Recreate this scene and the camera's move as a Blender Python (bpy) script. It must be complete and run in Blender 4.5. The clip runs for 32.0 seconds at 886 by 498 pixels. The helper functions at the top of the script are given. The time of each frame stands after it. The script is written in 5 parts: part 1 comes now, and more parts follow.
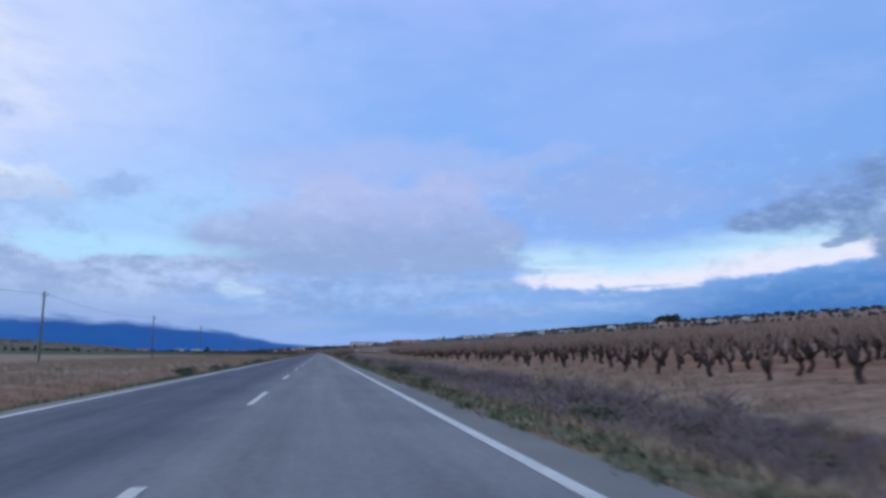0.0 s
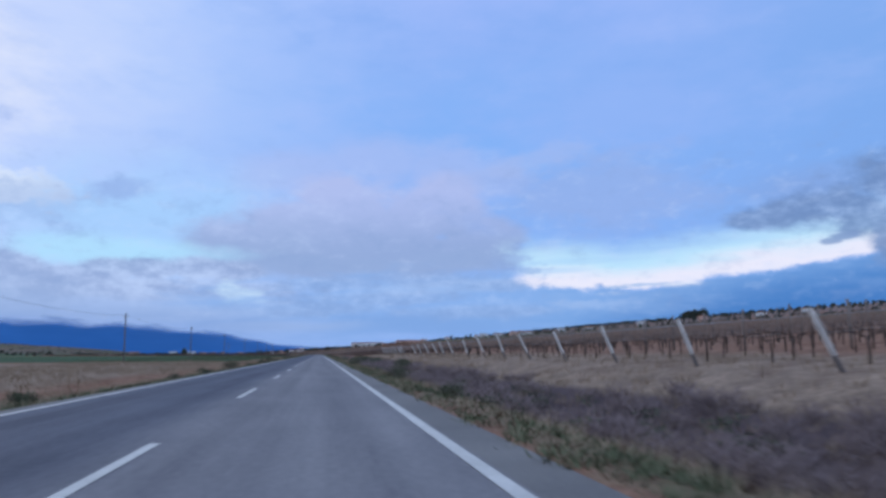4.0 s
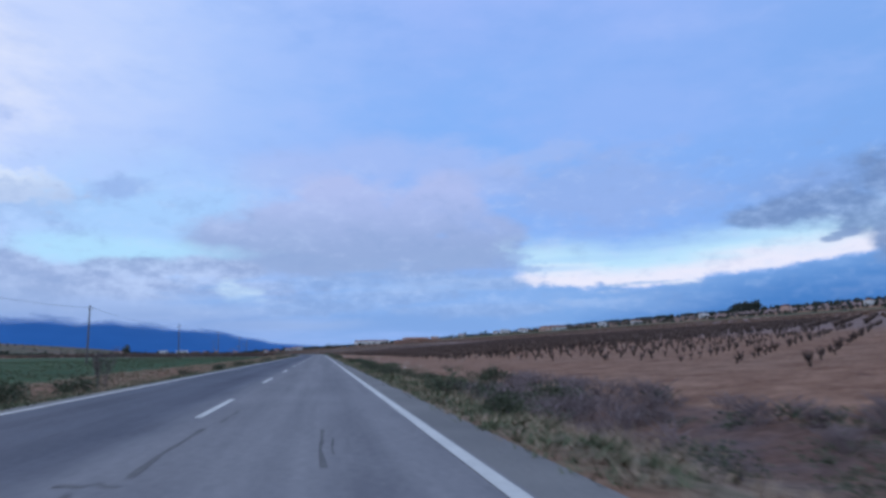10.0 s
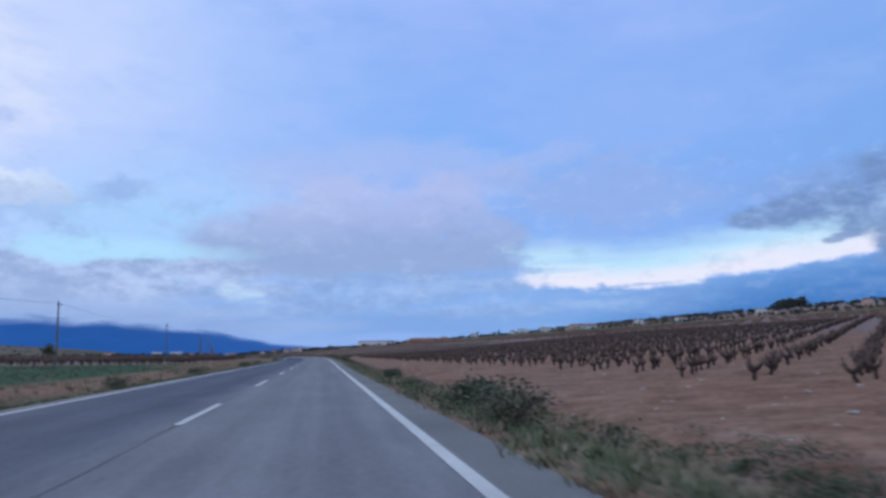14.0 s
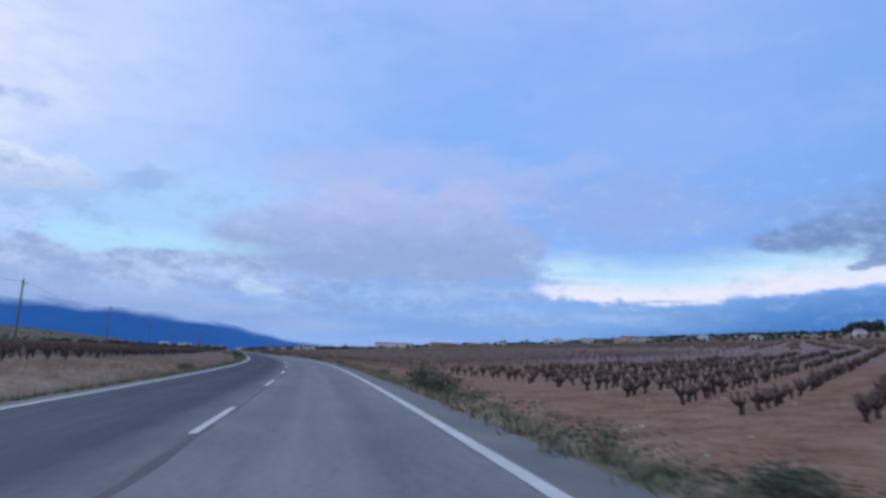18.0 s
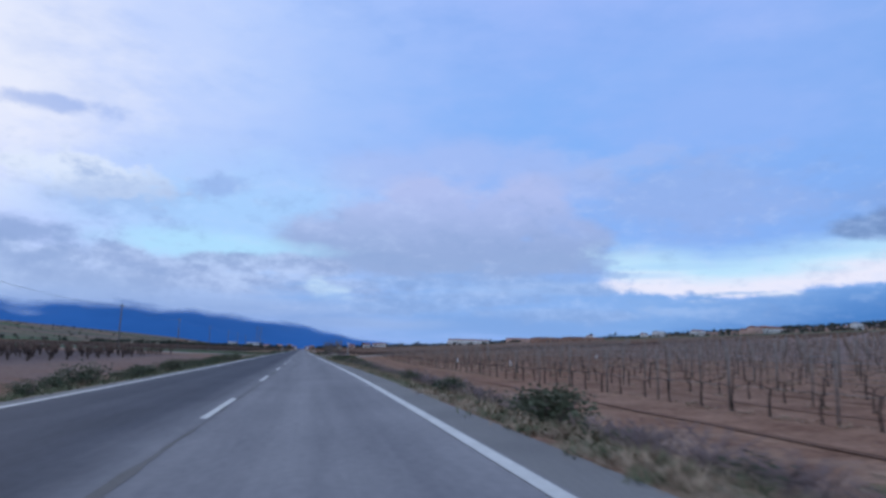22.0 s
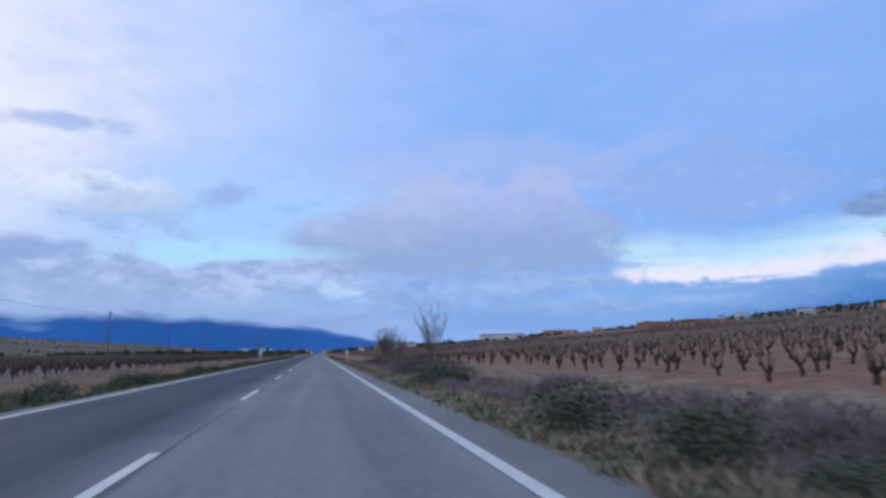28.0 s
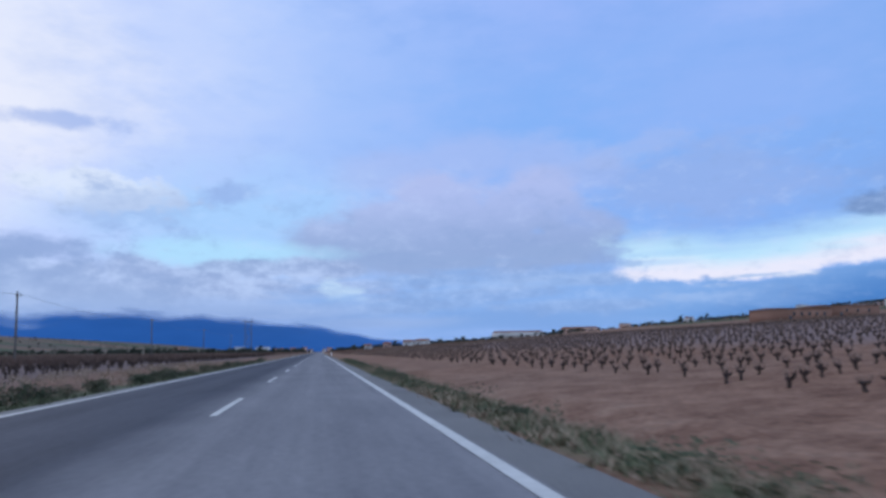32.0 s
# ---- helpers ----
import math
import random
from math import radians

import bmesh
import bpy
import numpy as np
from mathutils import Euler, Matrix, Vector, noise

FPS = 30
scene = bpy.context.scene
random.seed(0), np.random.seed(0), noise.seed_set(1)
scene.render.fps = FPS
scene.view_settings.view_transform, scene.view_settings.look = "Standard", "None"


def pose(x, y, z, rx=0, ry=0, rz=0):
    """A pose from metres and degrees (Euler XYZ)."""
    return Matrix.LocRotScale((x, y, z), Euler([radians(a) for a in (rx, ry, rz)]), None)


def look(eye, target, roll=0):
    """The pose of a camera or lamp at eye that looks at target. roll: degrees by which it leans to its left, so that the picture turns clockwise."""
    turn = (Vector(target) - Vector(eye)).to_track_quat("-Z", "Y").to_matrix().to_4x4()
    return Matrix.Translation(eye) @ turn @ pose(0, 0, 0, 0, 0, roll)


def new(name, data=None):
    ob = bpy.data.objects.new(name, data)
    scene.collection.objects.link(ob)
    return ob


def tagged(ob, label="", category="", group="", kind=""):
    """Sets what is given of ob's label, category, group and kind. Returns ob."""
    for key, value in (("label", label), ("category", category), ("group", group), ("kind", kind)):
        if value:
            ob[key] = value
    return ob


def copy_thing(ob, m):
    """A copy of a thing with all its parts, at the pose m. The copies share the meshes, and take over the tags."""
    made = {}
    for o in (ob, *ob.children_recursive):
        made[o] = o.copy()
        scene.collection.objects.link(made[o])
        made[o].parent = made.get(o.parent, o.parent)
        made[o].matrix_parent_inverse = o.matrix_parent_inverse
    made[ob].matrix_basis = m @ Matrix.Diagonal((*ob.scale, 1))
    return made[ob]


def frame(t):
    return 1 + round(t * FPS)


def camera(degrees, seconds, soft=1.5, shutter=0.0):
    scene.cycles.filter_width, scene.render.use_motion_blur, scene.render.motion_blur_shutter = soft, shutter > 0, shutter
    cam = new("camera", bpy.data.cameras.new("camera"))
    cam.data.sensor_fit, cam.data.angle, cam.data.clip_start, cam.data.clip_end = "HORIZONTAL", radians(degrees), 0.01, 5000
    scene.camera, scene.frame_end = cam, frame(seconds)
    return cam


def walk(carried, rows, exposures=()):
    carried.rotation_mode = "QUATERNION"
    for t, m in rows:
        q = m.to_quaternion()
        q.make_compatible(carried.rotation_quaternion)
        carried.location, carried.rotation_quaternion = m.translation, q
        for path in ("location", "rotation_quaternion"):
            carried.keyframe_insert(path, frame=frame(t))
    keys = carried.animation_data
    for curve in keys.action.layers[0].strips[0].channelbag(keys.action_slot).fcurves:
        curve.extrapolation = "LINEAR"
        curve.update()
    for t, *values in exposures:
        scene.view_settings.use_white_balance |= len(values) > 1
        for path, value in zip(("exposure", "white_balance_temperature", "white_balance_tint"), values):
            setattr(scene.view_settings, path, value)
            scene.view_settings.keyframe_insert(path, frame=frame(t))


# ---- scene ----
cam = camera(65.4, 32.0, soft=3.1, shutter=0.14)

# ---- plan: the road's middle line, by its length s; l is metres to its right ----
TURN, BEND, EASE = 8.2, 563.0, 28.0
SS = np.arange(-900.0, 5200.0, 1.0)
PSI = np.radians(TURN) / (1 + np.exp(-(SS - BEND) / EASE))
CX = np.concatenate(([0.0], np.cumsum(-np.sin((PSI[1:] + PSI[:-1]) / 2))))
CY = np.concatenate(([0.0], np.cumsum(np.cos((PSI[1:] + PSI[:-1]) / 2))))
CX -= np.interp(0, SS, CX)
CY -= np.interp(0, SS, CY)


def step(a, b, v):
    k = np.clip((np.asarray(v, float) - a) / (b - a), 0, 1)
    return k * k * (3 - 2 * k)


def psi(s):
    return np.interp(s, SS, PSI)


def plan(s, l):
    """World x and y of the place l metres right of the road's middle."""
    p = psi(s)
    return np.interp(s, SS, CX) + l * np.cos(p), np.interp(s, SS, CY) + l * np.sin(p)


def unplan(x, y):
    """Metres along the road and to its right of a place in the world."""
    x, y = np.asarray(x, float), np.asarray(y, float)
    s = np.interp(y, CY, SS)
    for _ in range(8):
        p, dx, dy = psi(s), x - np.interp(s, SS, CX), y - np.interp(s, SS, CY)
        s = s - dx * np.sin(p) + dy * np.cos(p)
    p, dx, dy = psi(s), x - np.interp(s, SS, CX), y - np.interp(s, SS, CY)
    return s, dx * np.cos(p) + dy * np.sin(p)


def bank(s):
    return step(430, 490, s) * (1 - step(635, 700, s))


def road_z(s, l):
    w = bank(s)
    return np.where(l > 0, l * (-0.022 + 0.054 * w), l * (0.008 + 0.014 * w))


def junction(s):
    return step(712, 719, s) * (1 - step(748, 760, s))


def soft_noise(s, l, size):
    a, b = np.asarray(s, float) / size, np.asarray(l, float) / size
    return (np.sin(1.7 * a + 0.6 * b) + np.sin(0.8 * a - 1.9 * b + 1.3) + np.sin(2.3 * b + 0.4 * a + 4.1)
            + np.sin(3.1 * a + 2.7 * b + 0.7) * 0.5) / 3.5


def terrain(s, l):
    """Height of the ground beside the road."""
    s, l = np.asarray(s, float), np.asarray(l, float)
    fill = 1 - junction(s)
    e = road_z(s, np.clip(l, -4.1, 4.25))
    r = l - 4.25
    ditch = -0.42 * fill * step(0.5, 2.6, r) * (1 - step(3.0, 5.2, r))
    u = np.clip(l - 9.8, 0, None)
    low = 0.22 + 0.30 * step(310, 370, s) * (1 - step(690, 716, s)) + 0.30 * step(862, 874, s)
    low = low * (1 - step(25, 90, u)) * (1 - 0.8 * junction(s))
    far = 0.056 * u + 0.012 * u * step(300, 900, u)
    rise = 0.28 + 0.19 * step(102, 114, s)
    low = low - rise * (1 - step(248, 264, s)) * step(9.0, 13.0, l) * (1 - step(40, 110, u))
    far = np.where(u > 900, 61.2 - 0.02 * (u - 900), far)
    far = far * (1 - 0.28 * step(1700, 2400, s) * step(250, 600, u))
    far = far * (1 - 0.22 * step(950, 1080, s) * step(60, 150, u) * (1 - step(260, 420, u)))
    right = e * (1 - step(0, 7, r)) - 0.04 * step(0, 0.4, r) + ditch + far - low * step(1, 5, r)
    q = -l - 4.1
    v = np.clip(-l - 8, 0, None)
    dl = -0.25 * fill * step(0.3, 1.6, q) * (1 - step(2.0, 3.8, q))
    lf = 0.018 * v + 0.058 * v * step(150, 700, v)
    left = e * (1 - step(0, 6, q)) - 0.04 * step(0, 0.4, q) + dl + lf
    z = np.where(l > 0, right, left)
    out = np.maximum(r, q)
    z = z + 0.05 * step(0.2, 3, out) * soft_noise(s, l, 3.1) + 0.35 * step(25, 120, out) * soft_noise(s, l, 60)
    return np.where(out < 0, e - 0.10, z)


def spot(s, l, lift=0.0):
    x, y = plan(s, l)
    return Vector((float(x), float(y), float(terrain(s, l)) + lift))


def heading(s):
    return math.degrees(float(psi(s)))


# ---- the drive: seconds, metres along, metres right of the middle line, yaw to the right of the road, pitch, roll ----
DRIVE = [
    (0.0, 0.0, 1.54, 10.01, 8.37, 0.63), (1.0, 28.0, 1.62, 10.05, 8.26, 0.67), (2.0, 55.8, 1.86, 10.01, 8.30, 0.88),
    (3.0, 83.3, 2.03, 9.99, 8.45, 1.03), (3.5, 97.0, 2.06, 9.99, 8.43, 1.10), (6.0, 166.6, 2.04, 10.00, 8.22, 1.28),
    (7.0, 194.7, 2.06, 9.97, 8.29, 1.31), (8.0, 222.6, 2.09, 10.07, 8.21, 1.30), (9.0, 250.7, 2.18, 9.97, 8.23, 1.31),
    (10.0, 279.0, 2.11, 9.95, 8.27, 1.30), (11.0, 306.8, 2.09, 9.96, 8.15, 1.27), (12.0, 335.0, 2.10, 10.07, 8.37, 1.29),
    (13.0, 363.5, 2.26, 9.95, 8.43, 1.33), (14.0, 391.9, 2.27, 9.85, 8.39, 1.31), (16.5, 462.2, 2.11, 9.75, 8.59, -0.92),
    (17.0, 476.3, 2.03, 9.70, 8.66, -1.56), (18.0, 505.0, 1.78, 9.67, 8.88, -1.97), (19.0, 533.4, 1.75, 9.72, 8.70, -1.95),
    (20.0, 561.2, 1.80, 10.15, 8.76, -1.64), (21.0, 588.8, 1.83, 10.29, 8.63, -1.47), (22.0, 616.4, 1.79, 10.40, 8.47, -1.21),
    (23.0, 644.0, 1.69, 10.49, 8.50, -0.92), (24.0, 670.8, 1.70, 10.32, 8.32, 0.18), (25.0, 697.2, 1.78, 10.22, 8.45, 1.08),
    (25.5, 710.2, 1.81, 10.11, 8.31, 1.29), (27.5, 762.0, 1.91, 10.14, 8.36, 1.40), (28.0, 774.8, 1.87, 10.14, 8.32, 1.40),
    (29.0, 800.3, 1.82, 9.97, 8.35, 1.38), (30.0, 826.2, 1.79, 9.99, 8.33, 1.42), (31.0, 852.4, 1.80, 10.09, 8.19, 1.40),
    (32.0, 879.0, 1.90, 10.09, 8.20, 1.44),
]
EYE = 1.015
PATH = []
for t, s, l, yaw, pitch, roll in DRIVE:
    x, y = plan(s, l)
    PATH.append((t, pose(float(x), float(y), float(road_z(s, l)) + EYE, 90 + pitch, roll, heading(s) - yaw)))
walk(cam, PATH)

# ---- sky: evening clouds over a blue gap, sun behind the bright clouds ahead and to the left ----
world = bpy.data.worlds.new("evening_sky")
scene.world = world
world.use_nodes = True
WN, WL = world.node_tree.nodes, world.node_tree.links
WN.clear()


def wnode(kind, **values):
    n = WN.new(kind)
    for key, value in values.items():
        n.inputs[int(key[1:])].default_value = value
    return n


def wmath(op, a, b=None, c=None, clamp=False):
    n = WN.new("ShaderNodeMath")
    n.operation, n.use_clamp = op, clamp
    for i, v in enumerate((a, b, c)):
        if v is None:
            continue
        if isinstance(v, (int, float)):
            n.inputs[i].default_value = v
        else:
            WL.new(v, n.inputs[i])
    return n.outputs[0]


def wmix(fac, a, b):
    n = WN.new("ShaderNodeMix")
    n.data_type = "RGBA"
    for i, v in ((0, fac), (6, a), (7, b)):
        if isinstance(v, tuple):
            n.inputs[i].default_value = (*v, 1)
        elif isinstance(v, (int, float)):
            n.inputs[i].default_value = v
        else:
            WL.new(v, n.inputs[i])
    return n.outputs[2]


def wramp(v, lo, hi):
    n = WN.new("ShaderNodeMapRange")
    n.interpolation_type = "SMOOTHSTEP"
    WL.new(v, n.inputs[0])
    n.inputs[1].default_value, n.inputs[2].default_value = lo, hi
    return n.outputs[0]


geo = WN.new("ShaderNodeTexCoord")
sep = WN.new("ShaderNodeSeparateXYZ")
WL.new(geo.outputs["Generated"], sep.inputs[0])
AZ = wmath("MULTIPLY", wmath("ARCTAN2", sep.outputs[0], sep.outputs[1]), 57.2958)
EL = wmath("MULTIPLY", wmath("ARCSINE", sep.outputs[2]), 57.2958)


def cloud_noise(size_az, size_el, detail, rough, seed):
    co = WN.new("ShaderNodeCombineXYZ")
    WL.new(wmath("DIVIDE", AZ, size_az), co.inputs[0])
    WL.new(wmath("DIVIDE", EL, size_el), co.inputs[1])
    co.inputs[2].default_value = seed
    n = WN.new("ShaderNodeTexNoise")
    WL.new(co.outputs[0], n.inputs["Vector"])
    n.inputs["Scale"].default_value, n.inputs["Detail"].default_value, n.inputs["Roughness"].default_value = 1.0, detail, rough
    return wmath("SUBTRACT", n.outputs[0], 0.5)


N_BIG = cloud_noise(12, 5.0, 8, 0.60, 1.3)
N_EDGE = cloud_noise(6.5, 3.0, 8, 0.62, 5.2)
N_MID = cloud_noise(3.0, 1.7, 7, 0.62, 7.7)
N_FINE = cloud_noise(1.7, 0.85, 6, 0.65, 9.4)
N_STREAK = cloud_noise(8, 1.5, 8, 0.62, 3.1)


def blob(az, el, wa, we, soft=0.6, ragged=1.2, tilt=0.0, grain=None):
    """Mask of one cloud: an oval with a ragged edge."""
    a = wmath("SUBTRACT", AZ, az)
    e = wmath("SUBTRACT", wmath("SUBTRACT", EL, el), wmath("MULTIPLY", a, tilt))
    d = wmath("SQRT", wmath("ADD", wmath("POWER", wmath("DIVIDE", a, wa), 2.0), wmath("POWER", wmath("DIVIDE", e, we), 2.0)))
    d = wmath("ADD", d, wmath("MULTIPLY", N_EDGE if grain is None else grain, ragged * 2))
    return wmath("SUBTRACT", 1.0, wramp(d, 1 - soft, 1 + soft))


def heap(puffs, soft=0.25, ragged=0.6, grain=None):
    """Mask of a cloud heaped up of several puffs (azimuth, height, half width, half height)."""
    mask = None
    for az, el, wa, we in puffs:
        one = blob(az, el, wa, we, soft, ragged, 0.0, grain)
        mask = one if mask is None else wmath("MAXIMUM", mask, one)
    return mask


def over(base, colour, mask, amount=1.0):
    return wmix(wmath("MULTIPLY", mask, amount, clamp=True), base, colour)


SKY = WN.new("ShaderNodeTexSky")
SKY.sky_type, SKY.sun_disc = "NISHITA", False
SKY.sun_elevation, SKY.sun_rotation = radians(24), radians(-42)


def rgb(r, g, b):
    """Linear colour of a display colour, 0 to 255."""
    return tuple((v / 255 / 12.92) if v < 10 else ((v / 255 + 0.055) / 1.055) ** 2.4 for v in (r, min(g + 1.5, 255), b))


dim = wnode("ShaderNodeVectorMath")
dim.operation = "SCALE"
WL.new(SKY.outputs[0], dim.inputs[0])
dim.inputs["Scale"].default_value = 0.10
clear = wmix(0.90, dim.outputs[0], rgb(134, 177, 250))
sky = over(clear, rgb(172, 190, 254), wramp(wmath("ADD", EL, wmath("MULTIPLY", N_BIG, 16)), 17, 34), 0.65)         # high veil
sky = over(sky, rgb(176, 202, 255), wramp(wmath("ADD", wmath("MULTIPLY", AZ, -1.0), wmath("MULTIPLY", N_BIG, 12)), -14, 22), 0.95)
sky = over(sky, rgb(196, 210, 255), wramp(wmath("ADD", wmath("MULTIPLY", AZ, -1.0), wmath("MULTIPLY", N_BIG, 10)), 8, 30), 0.7)
sky = over(sky, rgb(122, 168, 236), wramp(wmath("ADD", AZ, wmath("MULTIPLY", N_BIG, 14)), 26, 46), 0.55)
sky = over(sky, rgb(132, 178, 248), blob(16, 17, 14, 4.6, 0.9, 1.0), 0.7)                # blue gap ahead
sky = over(sky, rgb(150, 180, 246), blob(26, 19, 9, 3.2, 0.7, 1.3), 0.6)
sky = over(sky, rgb(242, 242, 254), blob(-33, 19.5, 8.5, 8.5, 0.7, 0.9), 0.95)            # bright cloud by the sun
sky = over(sky, rgb(214, 224, 254), blob(-29, 25, 14, 9, 0.9, 0.9), 0.5)
sky = over(sky, rgb(166, 208, 255), blob(-14, 10.5, 12, 3.6, 0.8, 0.9), 0.8)              # pale gap
big = heap(((10.6, 11.8, 3.4, 2.6), (7.0, 10.4, 4.2, 2.6), (3.0, 10.8, 4.6, 2.9), (-2.0, 10.2, 5.0, 2.5), (-6.5, 9.2, 4.5, 1.8), (13.5, 9.2, 3.6, 2.0), (4.0, 7.9, 13.0, 2.2), (1.0, 13.0, 3.6, 1.6)), 0.27, 0.78)
sky = over(sky, rgb(174, 190, 242), heap(((10.5, 15.0, 4.2, 1.9), (5.0, 15.6, 4.6, 1.9), (-1.5, 14.4, 5.0, 2.0), (14.5, 13.6, 3.2, 1.7)), 0.55, 1.0), 0.6)              # thin veil over it
sky = over(sky, wmix(wramp(wmath("ADD", EL, wmath("MULTIPLY", N_MID, 3.0)), 7.5, 13.5), rgb(148, 168, 214), rgb(178, 190, 238)), big, 0.85)   # big lavender cloud
sky = over(sky, rgb(148, 172, 220), heap(((12.0, 7.4, 4.5, 0.8), (4.0, 6.9, 5.0, 0.7), (-2.0, 7.2, 4.0, 0.7)), 0.4, 0.9, N_MID), 0.7)
sky = over(sky, rgb(150, 176, 234), blob(23.5, 12.4, 9.5, 2.8, 0.45, 1.3), 0.75)
sky = over(sky, rgb(172, 190, 240), blob(18.0, 15.4, 4.0, 0.9, 0.6, 1.7, 0.2, N_MID), 0.4)
sky = over(sky, rgb(176, 222, 255), blob(-16.5, 7.9, 7.5, 1.1, 0.6, 0.9), 0.9)
row = heap(((-6.8, 6.4, 2.4, 0.9), (-9.6, 6.7, 2.6, 1.0), (-12.8, 6.5, 2.5, 0.9), (-15.8, 6.3, 2.3, 1.1), (-18.8, 5.9, 2.6, 1.0), (-22.2, 6.3, 2.8, 1.2), (-26.5, 6.0, 3.2, 1.1), (-31.0, 6.5, 3.6, 1.4), (-14.0, 5.2, 14.0, 1.0), (-28.0, 4.6, 9.0, 1.4)), 0.30, 0.75, N_MID)
sky = over(sky, wmix(wramp(wmath("ADD", N_MID, wmath("MULTIPLY", N_FINE, 0.7)), -0.22, 0.2), rgb(150, 170, 216), rgb(182, 202, 244)), row, 0.9)   # low heaps on the hills
sky = over(sky, rgb(156, 180, 228), heap(((-20, 3.9, 12, 0.9), (-6, 3.9, 9, 0.8)), 0.6, 1.2, N_STREAK), 0.7)
sky = over(sky, rgb(160, 186, 236), blob(-12, 3.4, 18, 0.9, 0.7, 1.2, 0.0, N_STREAK), 0.6)
sky = over(sky, rgb(206, 230, 255), heap(((-6.0, 4.6, 1.1, 0.45), (-7.2, 5.2, 0.8, 0.5), (-4.9, 4.2, 0.8, 0.25)), 0.8, 2.2, N_FINE), 0.85)
sky = over(sky, rgb(134, 174, 236), blob(8, 3.9, 15, 2.4, 0.5, 1.2, 0.0, N_STREAK), 0.85)
sky = over(sky, rgb(166, 194, 242), blob(11, 5.2, 7, 0.5, 0.7, 1.6, 0.03, N_STREAK), 0.6)
sky = over(sky, rgb(122, 160, 222), blob(9, 2.2, 17, 0.9, 0.6, 1.0, 0.0, N_STREAK), 0.6)
# bright band: a ragged lower edge, thinning out softly upwards
rise = wmath("SUBTRACT", wmath("SUBTRACT", EL, 4.45), wmath("MULTIPLY", wmath("ABSOLUTE", wmath("SUBTRACT", AZ, 24.5)), 0.095))
rough = wmath("ADD", wmath("MULTIPLY", N_MID, 1.6), wmath("MULTIPLY", N_FINE, 1.1))
band_low = wramp(wmath("ADD", rise, rough), -0.28, 0.38)
band_top = wmath("SUBTRACT", 1.0, wramp(wmath("ADD", rise, wmath("MULTIPLY", N_STREAK, 1.8)), 1.7, 4.6))
band_left = wramp(wmath("ADD", AZ, wmath("MULTIPLY", N_MID, 11.0)), 14.2, 18.6)
band = wmath("MULTIPLY", wmath("MULTIPLY", band_low, band_top), band_left)
glow = wmath("SUBTRACT", 1.0, wramp(wmath("ADD", rise, wmath("MULTIPLY", N_STREAK, 3.0)), 0.5, 2.3))
sky = over(sky, wmix(glow, rgb(192, 230, 255), rgb(236, 235, 254)), band, 0.97)
sky = over(sky, rgb(168, 208, 250), heap(((22, 7.0, 5, 0.22), (29, 7.9, 5, 0.25), (19, 6.3, 2.4, 0.2)), 0.7, 2.0, N_STREAK), 0.45)
sky = over(sky, rgb(160, 190, 236), heap(((17.6, 6.4, 1.0, 0.28), (16.4, 7.4, 1.0, 0.3), (26.4, 4.9, 2.0, 0.14), (24.4, 4.75, 1.0, 0.12)), 0.5, 1.2, N_FINE), 0.8)
sky = over(sky, rgb(236, 240, 255), heap(((23.8, 4.25, 1.2, 0.16), (29.5, 4.75, 1.6, 0.2)), 0.5, 0.9, N_FINE), 0.8)
under = wmath("MULTIPLY", wmath("SUBTRACT", 1.0, wramp(wmath("ADD", rise, rough), -0.45, 0.15)), wramp(wmath("ADD", AZ, wmath("MULTIPLY", N_BIG, 14.0)), 8, 20))
low_tone = wmix(wramp(wmath("ADD", AZ, wmath("MULTIPLY", EL, -3.5)), 4, 34), rgb(128, 170, 232), rgb(74, 130, 202))
sky = over(sky, wmix(wmath("MULTIPLY", wramp(N_STREAK, -0.1, 0.22), 0.55), low_tone, rgb(150, 184, 238)), under, 0.93)   # blue cloud below it
sky = over(sky, rgb(176, 202, 248), blob(23.0, 3.4, 2.6, 0.35, 0.9, 2.4, 0.0, N_FINE), 0.5)
sky = over(sky, rgb(58, 116, 192), blob(44, 2.4, 15, 1.9, 0.8, 0.6), 0.8)
dark = heap(((34.6, 9.3, 1.8, 0.7), (36.6, 9.6, 2.4, 1.1), (39.2, 9.8, 3.0, 1.4), (41.8, 9.2, 2.6, 1.6), (44.0, 7.9, 1.9, 1.9), (43.9, 6.6, 1.2, 0.8), (46, 11, 5, 2.6)), 0.42, 0.95, N_MID)
sky = over(sky, rgb(136, 164, 222), blob(38.5, 11.4, 4.5, 1.5, 0.8, 1.4, 0.0, N_EDGE), 0.6)
sky = over(sky, wmix(wramp(N_FINE, -0.15, 0.2), rgb(108, 136, 188), rgb(138, 166, 216)), dark, 0.9)  # dark cloud
sky = over(sky, rgb(126, 152, 202), heap(((40.6, 7.6, 0.9, 0.25), (39.8, 7.3, 0.7, 0.25)), 0.4, 0.6, N_FINE), 0.8)
sky = over(sky, rgb(146, 172, 232), blob(-27.6, 17.2, 3.2, 0.6, 0.6, 1.4, 0.0, N_MID), 0.65)
sky = over(sky, rgb(150, 178, 234), blob(-15.1, 12.6, 2.4, 0.75, 0.5, 1.0, 0.12, N_MID), 0.75)
sky = over(sky, rgb(224, 234, 254), blob(-24.5, 12.4, 5.0, 1.3, 0.5, 1.9, -0.05, N_MID), 0.8)
sky = over(sky, rgb(150, 178, 230), blob(-22.4, 11.2, 4.6, 1.4, 0.7, 2.2, 0.05, N_MID), 0.5)
sky = over(sky, rgb(142, 166, 216), blob(-30, 7.9, 4.6, 1.0, 0.45, 1.1, 0.0, N_MID), 0.85)
